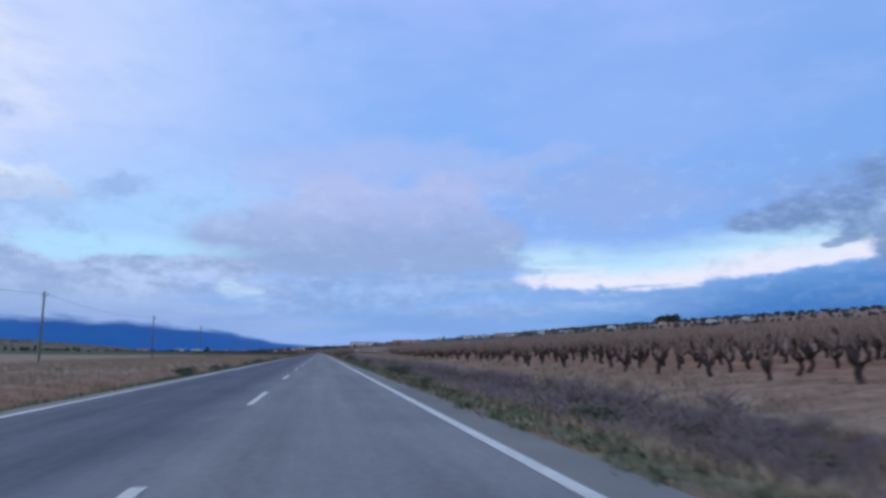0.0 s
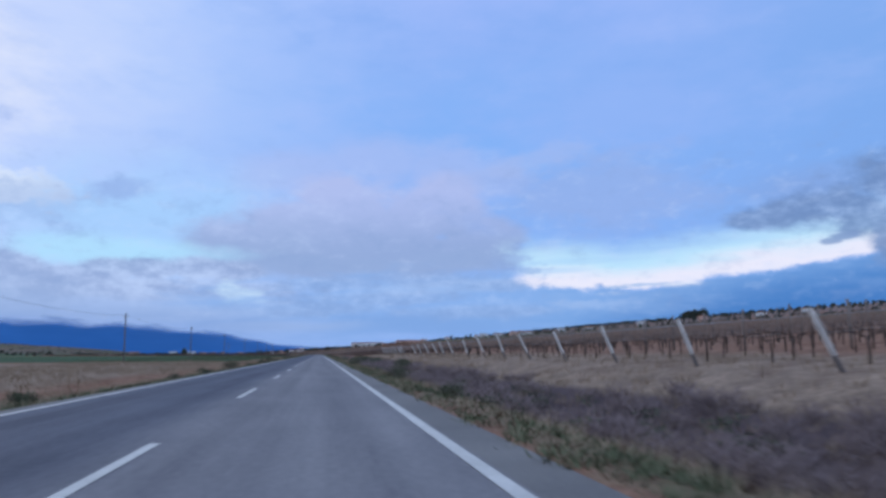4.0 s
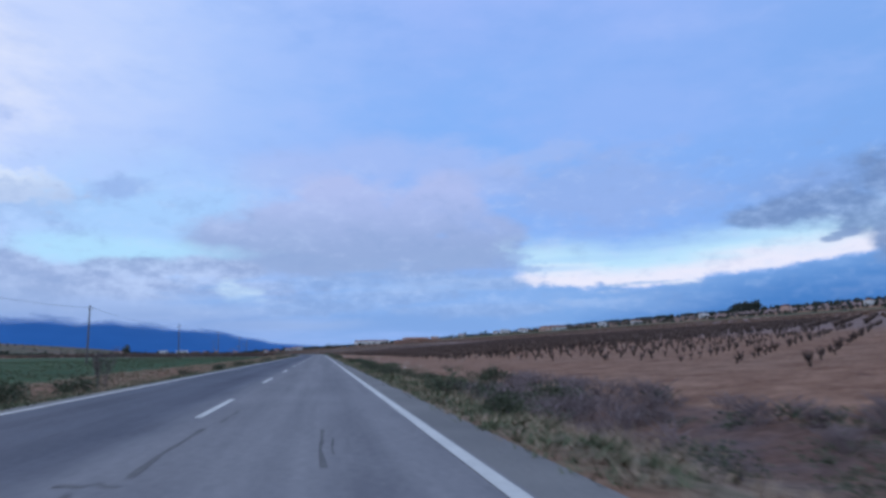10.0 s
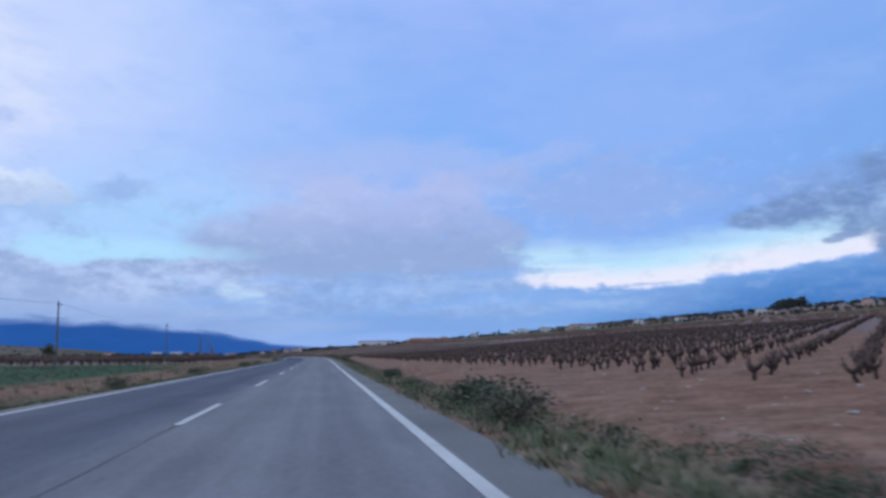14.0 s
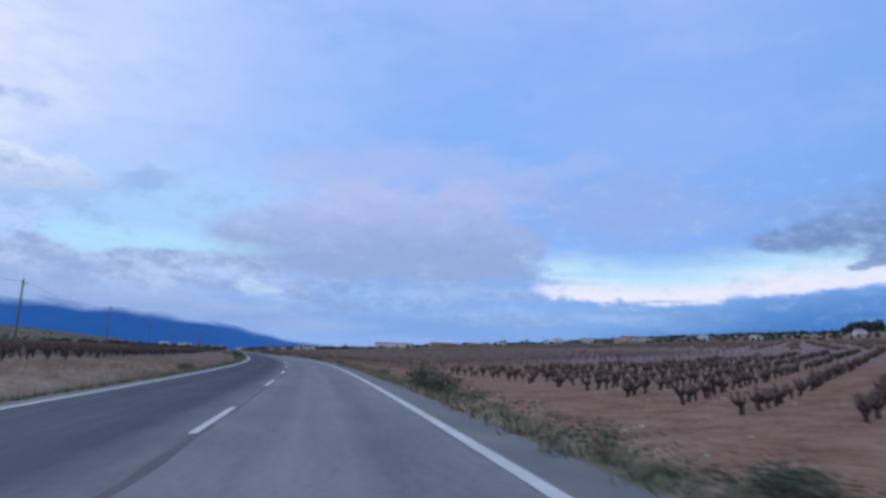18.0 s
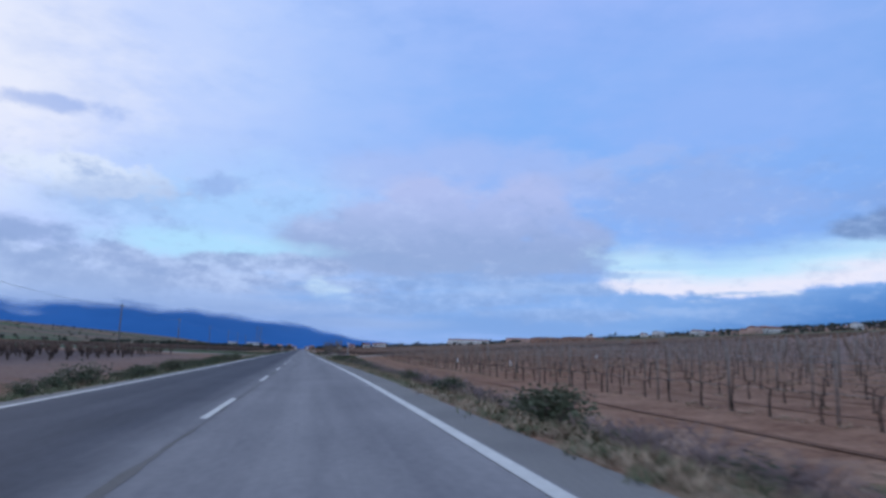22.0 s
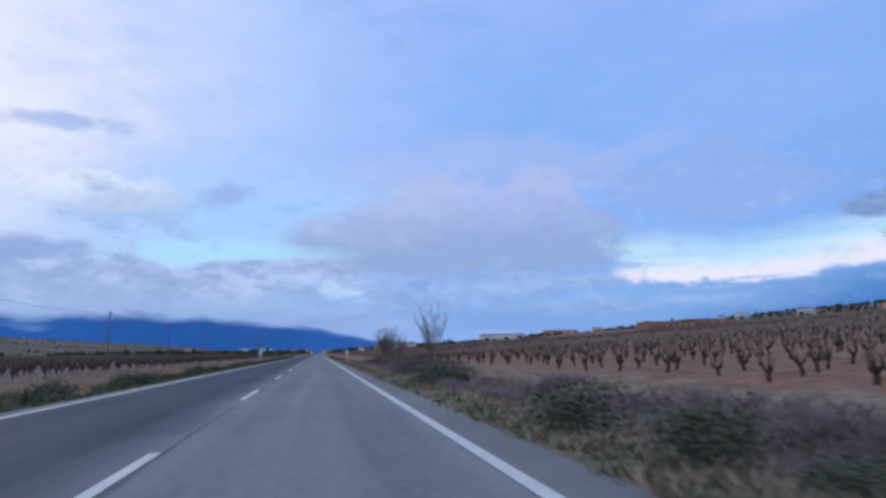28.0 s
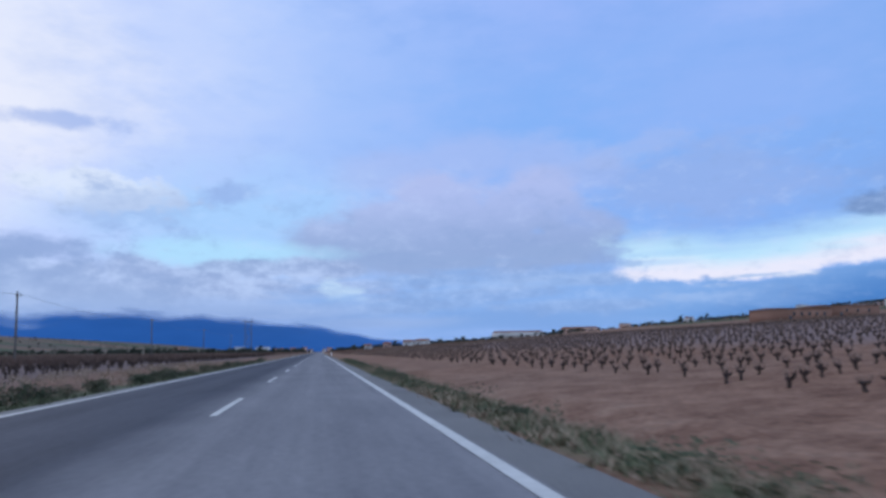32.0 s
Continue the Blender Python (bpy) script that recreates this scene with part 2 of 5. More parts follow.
sky = over(sky, rgb(150, 174, 222), blob(-30, 4.8, 10, 2.4, 0.5, 1.2, 0.0, N_MID), 0.7)
sky = over(sky, rgb(100, 138, 204), blob(-28, 2.7, 16, 0.9, 0.7, 0.9, 0.0, N_STREAK), 0.6)
sky = over(sky, rgb(126, 164, 226), wmath("SUBTRACT", 1.0, wramp(EL, 0.2, 2.2)), 0.55)
sky = over(sky, wmix(wramp(N_FINE, -0.15, 0.2), rgb(138, 166, 218), rgb(166, 192, 240)), heap(((9, 5.8, 4.5, 0.6), (1, 5.6, 4.5, 0.6), (14.5, 5.2, 3.5, 0.5), (6, 4.4, 6, 0.6), (-1, 3.6, 6, 0.6), (13, 3.2, 6, 0.6)), 0.5, 1.2, N_MID), 0.55)
sky = over(sky, rgb(160, 184, 232), heap(((-14, 3.1, 9, 0.6), (-27, 3.5, 9, 0.7), (-4, 2.2, 6, 0.5)), 0.7, 1.0, N_STREAK), 0.7)
hill_cloud = wmath("MULTIPLY", wmath("SUBTRACT", 1.0, wramp(wmath("ADD", EL, wmath("MULTIPLY", N_STREAK, 1.6)), 1.4, 4.0)), wramp(wmath("MULTIPLY", AZ, -1.0), -2, 9))
sky = over(sky, rgb(118, 152, 214), hill_cloud, 0.5)
low_sky = wmath("MULTIPLY", wramp(EL, 1.5, 4.0), wmath("SUBTRACT", 1.0, wramp(EL, 12, 19)))
for grain, lo, hi, bright, dark in ((N_MID, 0.03, 0.24, 0.24, 0.27), (N_FINE, 0.04, 0.24, 0.15, 0.18)):
    up = wmath("MULTIPLY", wramp(grain, lo, hi), low_sky)
    down = wmath("MULTIPLY", wramp(wmath("MULTIPLY", grain, -1.0), lo, hi), low_sky)
    sky = over(sky, rgb(196, 216, 255), up, bright)
    sky = over(sky, rgb(134, 160, 212), down, dark)
sky = over(sky, rgb(166, 190, 250), wmath("MULTIPLY", wramp(N_BIG, 0.0, 0.25), wramp(EL, 14, 20)), 0.35)
sky = over(sky, rgb(128, 168, 240), wmath("MULTIPLY", wramp(wmath("MULTIPLY", N_BIG, -1.0), 0.0, 0.25), wramp(EL, 14, 20)), 0.30)
# clouds overhead and behind, lit from the west
shade = wmath("ADD", 0.62, wmath("MULTIPLY", N_BIG, 1.0))
over_head = wmath("MAXIMUM", wramp(EL, 34, 60), wramp(wmath("ABSOLUTE", AZ), 60, 100))
veil = wmix(shade, rgb(140, 178, 246), rgb(214, 230, 255))
boost = wnode("ShaderNodeVectorMath")
boost.operation = "SCALE"
WL.new(veil, boost.inputs[0])
boost.inputs["Scale"].default_value = 1.30
sky = wmix(over_head, sky, boost.outputs[0])
background = wnode("ShaderNodeBackground")
WL.new(sky, background.inputs[0])
background.inputs[1].default_value = 1.0
WL.new(background.outputs[0], wnode("ShaderNodeOutputWorld").inputs[0])

sun = new("sun", bpy.data.lights.new("sun", "SUN"))
sun.data.energy, sun.data.angle, sun.data.color = 0.45, radians(18), (1.0, 0.96, 0.92)
sun.matrix_world = look((0, 0, 50), (math.sin(radians(42)) * 50, -math.cos(radians(42)) * 50, 50 - 50 * math.tan(radians(24))))
scene.view_settings.exposure = 0.0


# ---- materials ----
def material(name, dark, light, rough=0.85, grain=8.0, patch=0.4, bump=0.3, bump_size=30.0, metal=0.0, tint=None, spread=0.5):
    """Two colours mixed by a fine grain and by broad patches, with a fine relief."""
    m = bpy.data.materials.new(name)
    m.use_nodes = True
    n, k = m.node_tree.nodes, m.node_tree.links
    bsdf = n["Principled BSDF"]
    bsdf.inputs["Roughness"].default_value, bsdf.inputs["Metallic"].default_value = rough, metal
    bsdf.inputs["Specular IOR Level"].default_value = 0.12 if rough > 0.8 else 0.5
    co = n.new("ShaderNodeTexCoord")
    facs = []
    for size, detail in ((grain, 4), (patch, 3)):
        t = n.new("ShaderNodeTexNoise")
        t.inputs["Scale"].default_value, t.inputs["Detail"].default_value = size, detail
        k.new(co.outputs["Object"], t.inputs["Vector"])
        facs.append(t.outputs[0])
    add = n.new("ShaderNodeMath")
    add.operation = "ADD"
    k.new(facs[0], add.inputs[0]), k.new(facs[1], add.inputs[1])
    ramp = n.new("ShaderNodeMapRange")
    ramp.inputs[1].default_value, ramp.inputs[2].default_value = 1 - spread * 0.6, 1 + spread * 0.6
    k.new(add.outputs[0], ramp.inputs[0])
    mix = n.new("ShaderNodeMix")
    mix.data_type = "RGBA"
    mix.inputs[6].default_value, mix.inputs[7].default_value = (*dark, 1), (*light, 1)
    k.new(ramp.outputs[0], mix.inputs[0])
    colour = mix.outputs[2]
    if tint:
        info = n.new("ShaderNodeObjectInfo")
        t2 = n.new("ShaderNodeMix")
        t2.data_type = "RGBA"
        t2.inputs[7].default_value = (*tint, 1)
        half = n.new("ShaderNodeMath")
        half.operation = "MULTIPLY"
        half.inputs[1].default_value = 0.6
        k.new(info.outputs["Random"], half.inputs[0])
        k.new(half.outputs[0], t2.inputs[0]), k.new(colour, t2.inputs[6])
        colour = t2.outputs[2]
    k.new(colour, bsdf.inputs["Base Color"])
    if bump:
        b = n.new("ShaderNodeTexNoise")
        b.inputs["Scale"].default_value, b.inputs["Detail"].default_value = bump_size, 3
        k.new(co.outputs["Object"], b.inputs["Vector"])
        bn = n.new("ShaderNodeBump")
        bn.inputs["Strength"].default_value, bn.inputs["Distance"].default_value = bump, 0.02
        k.new(b.outputs[0], bn.inputs["Height"])
        k.new(bn.outputs[0], bsdf.inputs["Normal"])
    return m


M_SHOULDER = material("shoulder_asphalt", (0.118, 0.114, 0.116), (0.188, 0.180, 0.176), 0.82, 25, 0.4, 0.3, 70)
M_PATCH = material("fresh_asphalt", (0.040, 0.039, 0.042), (0.065, 0.062, 0.064), 0.8, 20, 1.0, 0.3, 80)
M_SEAL = material("bitumen_seal", (0.024, 0.023, 0.026), (0.055, 0.052, 0.055), 0.7, 12, 0.6, 0.2, 40)
M_PAINT = material("road_paint", (0.33, 0.325, 0.31), (0.56, 0.55, 0.53), 0.7, 10, 0.8, 0.2, 60, spread=0.9)
M_TRACK = material("side_road_surface", (0.16, 0.15, 0.145), (0.24, 0.225, 0.21), 0.85, 14, 0.3, 0.4, 40)
M_TRUNK = material("vine_bark", (0.030, 0.021, 0.020), (0.085, 0.060, 0.052), 0.9, 8, 1, 0.6, 60, spread=0.9)
M_CANE = material("vine_canes", (0.110, 0.070, 0.060), (0.33, 0.22, 0.168), 0.85, 4, 0.5, 0.3, 60, spread=0.9)
# the same canes at about half the colour values
M_CANE_DARK = material("dark_vine_canes", (0.055, 0.037, 0.034), (0.165, 0.108, 0.086), 0.9, 4, 0.5, 0.3, 60, spread=0.9)
M_BARK = material("grey_bark", (0.085, 0.070, 0.068), (0.19, 0.158, 0.148), 0.9, 14, 2, 0.6, 40)
M_POST = material("weathered_post", (0.34, 0.31, 0.29), (0.60, 0.56, 0.53), 0.8, 9, 1.5, 0.3, 40)
M_STAKE = material("rusty_stake", (0.10, 0.078, 0.070), (0.21, 0.175, 0.158), 0.75, 14, 2, 0.2, 40)
M_WIRE = material("galvanised_wire", (0.16, 0.155, 0.155), (0.24, 0.235, 0.235), 0.5, 10, 1, 0, metal=0.6)
M_CABLE = material("dark_cable", (0.035, 0.035, 0.04), (0.06, 0.06, 0.065), 0.6, 10, 1, 0)
M_POLE = material("pole_wood", (0.085, 0.075, 0.072), (0.165, 0.148, 0.14), 0.9, 10, 1, 0.4, 30)
M_GREEN = material("verge_grass", (0.050, 0.062, 0.036), (0.150, 0.158, 0.092), 0.9, 1.6, 0.3, 0, spread=0.9)
M_STRAW = material("dry_grass", (0.16, 0.112, 0.082), (0.40, 0.30, 0.215), 0.9, 1.2, 0.3, 0, spread=0.9)
M_STALK = material("dry_stalks", (0.090, 0.068, 0.074), (0.26, 0.20, 0.20), 0.9, 1.6, 0.4, 0, spread=0.9)
M_BRUSH = material("dry_brush", (0.060, 0.042, 0.048), (0.185, 0.132, 0.135), 0.9, 1.6, 0.4, 0, spread=0.9)
M_SHRUB = material("shrub_leaves", (0.033, 0.048, 0.032), (0.112, 0.132, 0.082), 0.85, 5.0, 0.7, 0, tint=(0.115, 0.10, 0.07))
# far trees: dark leaves, lightened so the colour holds the distance haze
M_TREE = material("hazed_tree_leaves", (0.032, 0.040, 0.034), (0.078, 0.084, 0.066), 0.9, 0.8, 0.1, 0)
M_BUD = material("budding_leaves", (0.16, 0.135, 0.075), (0.34, 0.29, 0.17), 0.9, 5.0, 0.7, 0)
M_STONE = material("field_stone", (0.26, 0.23, 0.20), (0.46, 0.42, 0.37), 0.9, 12, 2, 0.5, 30)
M_CONCRETE = material("concrete", (0.26, 0.22, 0.18), (0.42, 0.37, 0.31), 0.9, 8, 1.2, 0.4, 30)
# black for the painted shade in the culvert pipe and for sign print
M_SHADE_AND_PRINT = material("pipe_shade_and_sign_print", (0.01, 0.01, 0.01), (0.02, 0.02, 0.02), 0.95, 8, 1, 0)
# white walls of far buildings, greyed in the colour for distance haze
M_WHITEWALL = material("hazed_white_render", (0.46, 0.45, 0.44), (0.62, 0.61, 0.59), 0.85, 2, 0.1, 0)
M_BRICKWALL = material("red_brown_brick", (0.20, 0.105, 0.075), (0.30, 0.17, 0.125), 0.9, 2, 0.1, 0)
M_PINKWALL = material("pink_render", (0.42, 0.27, 0.22), (0.54, 0.37, 0.31), 0.9, 2, 0.1, 0)
M_TILE = material("roof_tiles", (0.20, 0.09, 0.06), (0.32, 0.155, 0.105), 0.9, 2, 0.2, 0)
M_GREYROOF = material("grey_sheet_roof", (0.26, 0.27, 0.29), (0.38, 0.39, 0.41), 0.7, 2, 0.2, 0)
M_PANE = material("dark_window", (0.02, 0.023, 0.03), (0.035, 0.04, 0.05), 0.15, 2, 1, 0)
# distance haze is put into the mountains' blue base colour
M_HAZE_HILL = material("haze_blue_mountain", (0.017, 0.100, 0.285), (0.024, 0.120, 0.33), 1.0, 0.004, 0.001, 0)


def cloud_capped(m):
    """The crest, by the mesh's own 'crest' value, thins out into the low cloud that lies on it."""
    n, k = m.node_tree.nodes, m.node_tree.links
    crest, grain = n.new("ShaderNodeAttribute"), n.new("ShaderNodeTexNoise")
    crest.attribute_name = "crest"
    co = n.new("ShaderNodeTexCoord")
    k.new(co.outputs["Object"], grain.inputs["Vector"])
    grain.inputs["Scale"].default_value, grain.inputs["Detail"].default_value = 0.0034, 7
    add = n.new("ShaderNodeMath")
    add.operation = "ADD"
    less = n.new("ShaderNodeMath")
    less.operation = "MULTIPLY"
    less.inputs[1].default_value = 1.1
    k.new(grain.outputs[0], less.inputs[0])
    k.new(crest.outputs["Fac"], add.inputs[0]), k.new(less.outputs[0], add.inputs[1])
    fade = n.new("ShaderNodeMapRange")
    fade.inputs[1].default_value, fade.inputs[2].default_value, fade.inputs[3].default_value, fade.inputs[4].default_value = 0.78, 1.22, 1.0, 0.0
    k.new(add.outputs[0], fade.inputs[0]), k.new(fade.outputs[0], n["Principled BSDF"].inputs["Alpha"])


cloud_capped(M_HAZE_HILL)
M_SIGNBACK = material("sign_back", (0.40, 0.40, 0.41), (0.5, 0.5, 0.51), 0.5, 6, 1, 0, metal=0.3)
M_SIGNWHITE = material("white_sign_sheet", (0.72, 0.72, 0.72), (0.82, 0.82, 0.82), 0.4, 4, 1, 0)
M_GALV = material("galvanised_steel", (0.30, 0.31, 0.32), (0.42, 0.43, 0.44), 0.45, 8, 1, 0, metal=0.7)


def ground_material():
    """Red-brown soil under straw, green verge and young corn; the cover is a blend of areas with ragged borders."""
    m = bpy.data.materials.new("land_cover")
    m.use_nodes = True
    n, k = m.node_tree.nodes, m.node_tree.links
    bsdf = n["Principled BSDF"]
    bsdf.inputs["Roughness"].default_value = 0.95
    bsdf.inputs["Specular IOR Level"].default_value = 0.08
    co = n.new("ShaderNodeTexCoord")
    area = n.new("ShaderNodeAttribute")
    area.attribute_name = "cover"
    split = n.new("ShaderNodeSeparateColor")
    k.new(area.outputs["Color"], split.inputs[0])

    def noise_of(scale, detail=4, rough=0.6):
        t = n.new("ShaderNodeTexNoise")
        t.inputs["Scale"].default_value, t.inputs["Detail"].default_value, t.inputs["Roughness"].default_value = scale, detail, rough
        k.new(co.outputs["Object"], t.inputs["Vector"])
        return t.outputs[0]

    def blend(fac, a, b):
        x = n.new("ShaderNodeMix")
        x.data_type = "RGBA"
        for i, v in ((0, fac), (6, a), (7, b)):
            if isinstance(v, tuple):
                x.inputs[i].default_value = (*v, 1)
            else:
                k.new(v, x.inputs[i])
        return x.outputs[2]

    def ragged(mask, grain, width=0.25):
        s = n.new("ShaderNodeMath")
        s.operation = "ADD"
        k.new(mask, s.inputs[0]), k.new(grain, s.inputs[1])
        r = n.new("ShaderNodeMapRange")
        r.inputs[1].default_value, r.inputs[2].default_value = 1 - width, 1 + width
        k.new(s.outputs[0], r.inputs[0])
        return r.outputs[0]

    fine, mid, broad = noise_of(5.0), noise_of(0.7), noise_of(0.06, 3)
    clods = ragged(fine, mid, 0.3)
    soil = blend(clods, (0.100, 0.050, 0.034), (0.288, 0.153, 0.101))
    soil = blend(ragged(broad, mid, 0.25), soil, blend(clods, (0.126, 0.073, 0.053), (0.280, 0.168, 0.120)))
    straw = blend(clods, (0.112, 0.080, 0.064), (0.315, 0.232, 0.174))
    litter = blend(clods, (0.040, 0.029, 0.034), (0.115, 0.084, 0.086))
    grass = blend(clods, (0.040, 0.049, 0.030), (0.118, 0.124, 0.076))
    corn = blend(ragged(fine, broad, 0.3), (0.024, 0.054, 0.028), (0.044, 0.086, 0.042))
    colour = blend(ragged(split.outputs[1], mid), soil, straw)
    colour = blend(ragged(split.outputs[0], mid), colour, grass)
    colour = blend(ragged(split.outputs[2], mid, 0.12), colour, corn)
    # vineyard ground; its colour is raised to include the glare veiling far fields
    dark = blend(clods, (0.118, 0.080, 0.076), (0.25, 0.175, 0.158))
    colour = blend(ragged(area.outputs["Alpha"], mid), colour, dark)
    ditch = n.new("ShaderNodeAttribute")
    ditch.attribute_name = "ditch"
    colour = blend(ragged(ditch.outputs["Fac"], mid), colour, litter)
    k.new(colour, bsdf.inputs["Base Color"])
    bn = n.new("ShaderNodeBump")
    bn.inputs["Strength"].default_value, bn.inputs["Distance"].default_value = 0.8, 0.12
    k.new(fine, bn.inputs["Height"]), k.new(bn.outputs[0], bsdf.inputs["Normal"])
    return m


M_GROUND = ground_material()


def lane_material(name, dark, light, left_dark, left_light):
    """Asphalt worn along the wheel tracks; the mesh carries its metres along and across as 'lane_place'."""
    m = bpy.data.materials.new(name)
    m.use_nodes = True
    n, k = m.node_tree.nodes, m.node_tree.links
    bsdf = n["Principled BSDF"]
    place = n.new("ShaderNodeAttribute")
    place.attribute_name = "lane_place"

    def noise_of(scale, detail, rough=0.6):
        mp = n.new("ShaderNodeMapping")
        mp.inputs["Scale"].default_value = scale
        k.new(place.outputs["Vector"], mp.inputs["Vector"])
        t = n.new("ShaderNodeTexNoise")
        t.inputs["Scale"].default_value, t.inputs["Detail"].default_value, t.inputs["Roughness"].default_value = 1.0, detail, rough
        k.new(mp.outputs[0], t.inputs["Vector"])
        return t.outputs[0]

    def maths(op, a, b):
        x = n.new("ShaderNodeMath")
        x.operation = op
        for i, v in enumerate((a, b)):
            if isinstance(v, (int, float)):
                x.inputs[i].default_value = v
            else:
                k.new(v, x.inputs[i])
        return x.outputs[0]

    sep = n.new("ShaderNodeSeparateXYZ")
    k.new(place.outputs["Vector"], sep.inputs[0])
    across = maths("ABSOLUTE", sep.outputs[1], 0.0)
    track = maths("ABSOLUTE", maths("SUBTRACT", maths("ABSOLUTE", maths("SUBTRACT", across, 1.75), 0.0), 0.8), 0.0)
    wear = n.new("ShaderNodeMapRange")
    wear.interpolation_type = "SMOOTHSTEP"
    k.new(track, wear.inputs[0])
    wear.inputs[1].default_value, wear.inputs[2].default_value, wear.inputs[3].default_value, wear.inputs[4].default_value = 0.1, 0.6, 1.0, 0.0
    streak, blot, grit = noise_of((0.06, 2.2, 1.0), 5), noise_of((0.25, 0.55, 1.0), 5), noise_of((9.0, 9.0, 1.0), 3)
    fac = maths("ADD", maths("MULTIPLY", streak, 0.55), maths("ADD", maths("MULTIPLY", blot, 0.55), maths("MULTIPLY", grit, 0.55)))
    fac = maths("SUBTRACT", fac, maths("MULTIPLY", wear.outputs[0], 0.10))
    ramp = n.new("ShaderNodeMapRange")
    k.new(fac, ramp.inputs[0])
    ramp.inputs[1].default_value, ramp.inputs[2].default_value = 0.58, 1.02
    mix = n.new("ShaderNodeMix")
    mix.data_type = "RGBA"
    mix.inputs[6].default_value, mix.inputs[7].default_value = (*dark, 1), (*light, 1)
    k.new(ramp.outputs[0], mix.inputs[0])
    other = n.new("ShaderNodeMix")
    other.data_type = "RGBA"
    other.inputs[6].default_value, other.inputs[7].default_value = (*left_dark, 1), (*left_light, 1)
    k.new(ramp.outputs[0], other.inputs[0])
    # left lane's colour is scaled down to 0.66 between 470 and 560 m
    past_bend = n.new("ShaderNodeMapRange")
    past_bend.interpolation_type = "SMOOTHSTEP"
    k.new(sep.outputs[0], past_bend.inputs[0])
    past_bend.inputs[1].default_value, past_bend.inputs[2].default_value, past_bend.inputs[3].default_value, past_bend.inputs[4].default_value = 470.0, 560.0, 1.0, 0.66
    left_scaled = n.new("ShaderNodeVectorMath")
    left_scaled.operation = "SCALE"
    k.new(other.outputs[2], left_scaled.inputs[0]), k.new(past_bend.outputs[0], left_scaled.inputs["Scale"])
    side = n.new("ShaderNodeMapRange")
    side.interpolation_type = "SMOOTHSTEP"
    k.new(maths("ADD", sep.outputs[1], maths("MULTIPLY", maths("SUBTRACT", blot, 0.5), 0.7)), side.inputs[0])
    side.inputs[1].default_value, side.inputs[2].default_value = -0.7, 0.7
    both_lanes = n.new("ShaderNodeMix")
    both_lanes.data_type = "RGBA"
    k.new(side.outputs[0], both_lanes.inputs[0]), k.new(left_scaled.outputs[0], both_lanes.inputs[6]), k.new(mix.outputs[2], both_lanes.inputs[7])
    k.new(both_lanes.outputs[2], bsdf.inputs["Base Color"])
    bsdf.inputs["Roughness"].default_value, bsdf.inputs["IOR"].default_value = 0.78, 1.5
    bsdf.inputs["Specular IOR Level"].default_value = 0.07
    bn = n.new("ShaderNodeBump")
    bn.inputs["Strength"].default_value, bn.inputs["Distance"].default_value = 0.25, 0.006
    k.new(noise_of((60.0, 60.0, 1.0), 2), bn.inputs["Height"]), k.new(bn.outputs[0], bsdf.inputs["Normal"])
    return m


M_LANE = lane_material("worn_asphalt", (0.124, 0.122, 0.137), (0.212, 0.205, 0.216), (0.056, 0.061, 0.082), (0.108, 0.114, 0.144))


# ---- mesh helpers ----
def tri_mesh(name, verts, faces, mat, smooth=False):
    """A mesh from arrays of corners and triangles."""
    me = bpy.data.meshes.new(name)
    v, f = np.asarray(verts, np.float32), np.asarray(faces, np.int32)
    me.vertices.add(len(v)), me.loops.add(f.size), me.polygons.add(len(f))
    me.vertices.foreach_set("co", v.ravel())
    me.loops.foreach_set("vertex_index", f.ravel())
    me.polygons.foreach_set("loop_start", np.arange(len(f), dtype=np.int32) * f.shape[1])
    if smooth:
        me.polygons.foreach_set("use_smooth", np.ones(len(f), bool))
    me.update(calc_edges=True)
    for one in (mat if isinstance(mat, (list, tuple)) else [mat]):
        me.materials.append(one)
    return me


def tubes(lines, sides=4):
    """Corners and triangles of tapered sticks; a line is a list of (x, y, z, radius)."""
    V, F, base = [], [], 0
    for line in lines:
        line = np.asarray(line, float)
        for i, (x, y, z, r) in enumerate(line):
            d = line[min(i + 1, len(line) - 1)][:3] - line[max(i - 1, 0)][:3]
            d = d / (np.linalg.norm(d) + 1e-9)
            a = np.cross(d, (0.31, 0.95, 0.1) if abs(d[2]) > 0.7 else (0, 0, 1.0))
            a /= np.linalg.norm(a)
            b = np.cross(d, a)
            for k in range(sides):
                w = 2 * math.pi * k / sides
                V.append(np.array((x, y, z)) + r * (math.cos(w) * a + math.sin(w) * b))
        for i in range(len(line) - 1):
            for k in range(sides):
                p, q = base + i * sides + k, base + i * sides + (k + 1) % sides
                F += [(p, q, q + sides), (p, q + sides, p + sides)]
        top = base + (len(line) - 1) * sides
        F += [(top, top + k, top + k + 1) for k in range(1, sides - 1)]
        base += len(line) * sides
    return np.array(V), np.array(F)


def box_arrays(w, d, h, x=0.0, y=0.0, z=0.0):
    V = np.array([(x + i * w / 2, y + j * d / 2, z + k * h) for k in (0, 1) for j in (-1, 1) for i in (-1, 1)])
    Q = [(0, 2, 3, 1), (4, 5, 7, 6), (0, 1, 5, 4), (2, 6, 7, 3), (0, 4, 6, 2), (1, 3, 7, 5)]
    return V, np.array([t for a, b, c, e in Q for t in ((a, b, c), (a, c, e))])


def joined(pieces):
    V, F, base = [], [], 0
    for v, f in pieces:
        V.append(v), F.append(f + base)
        base += len(v)
    return np.concatenate(V), np.concatenate(F)


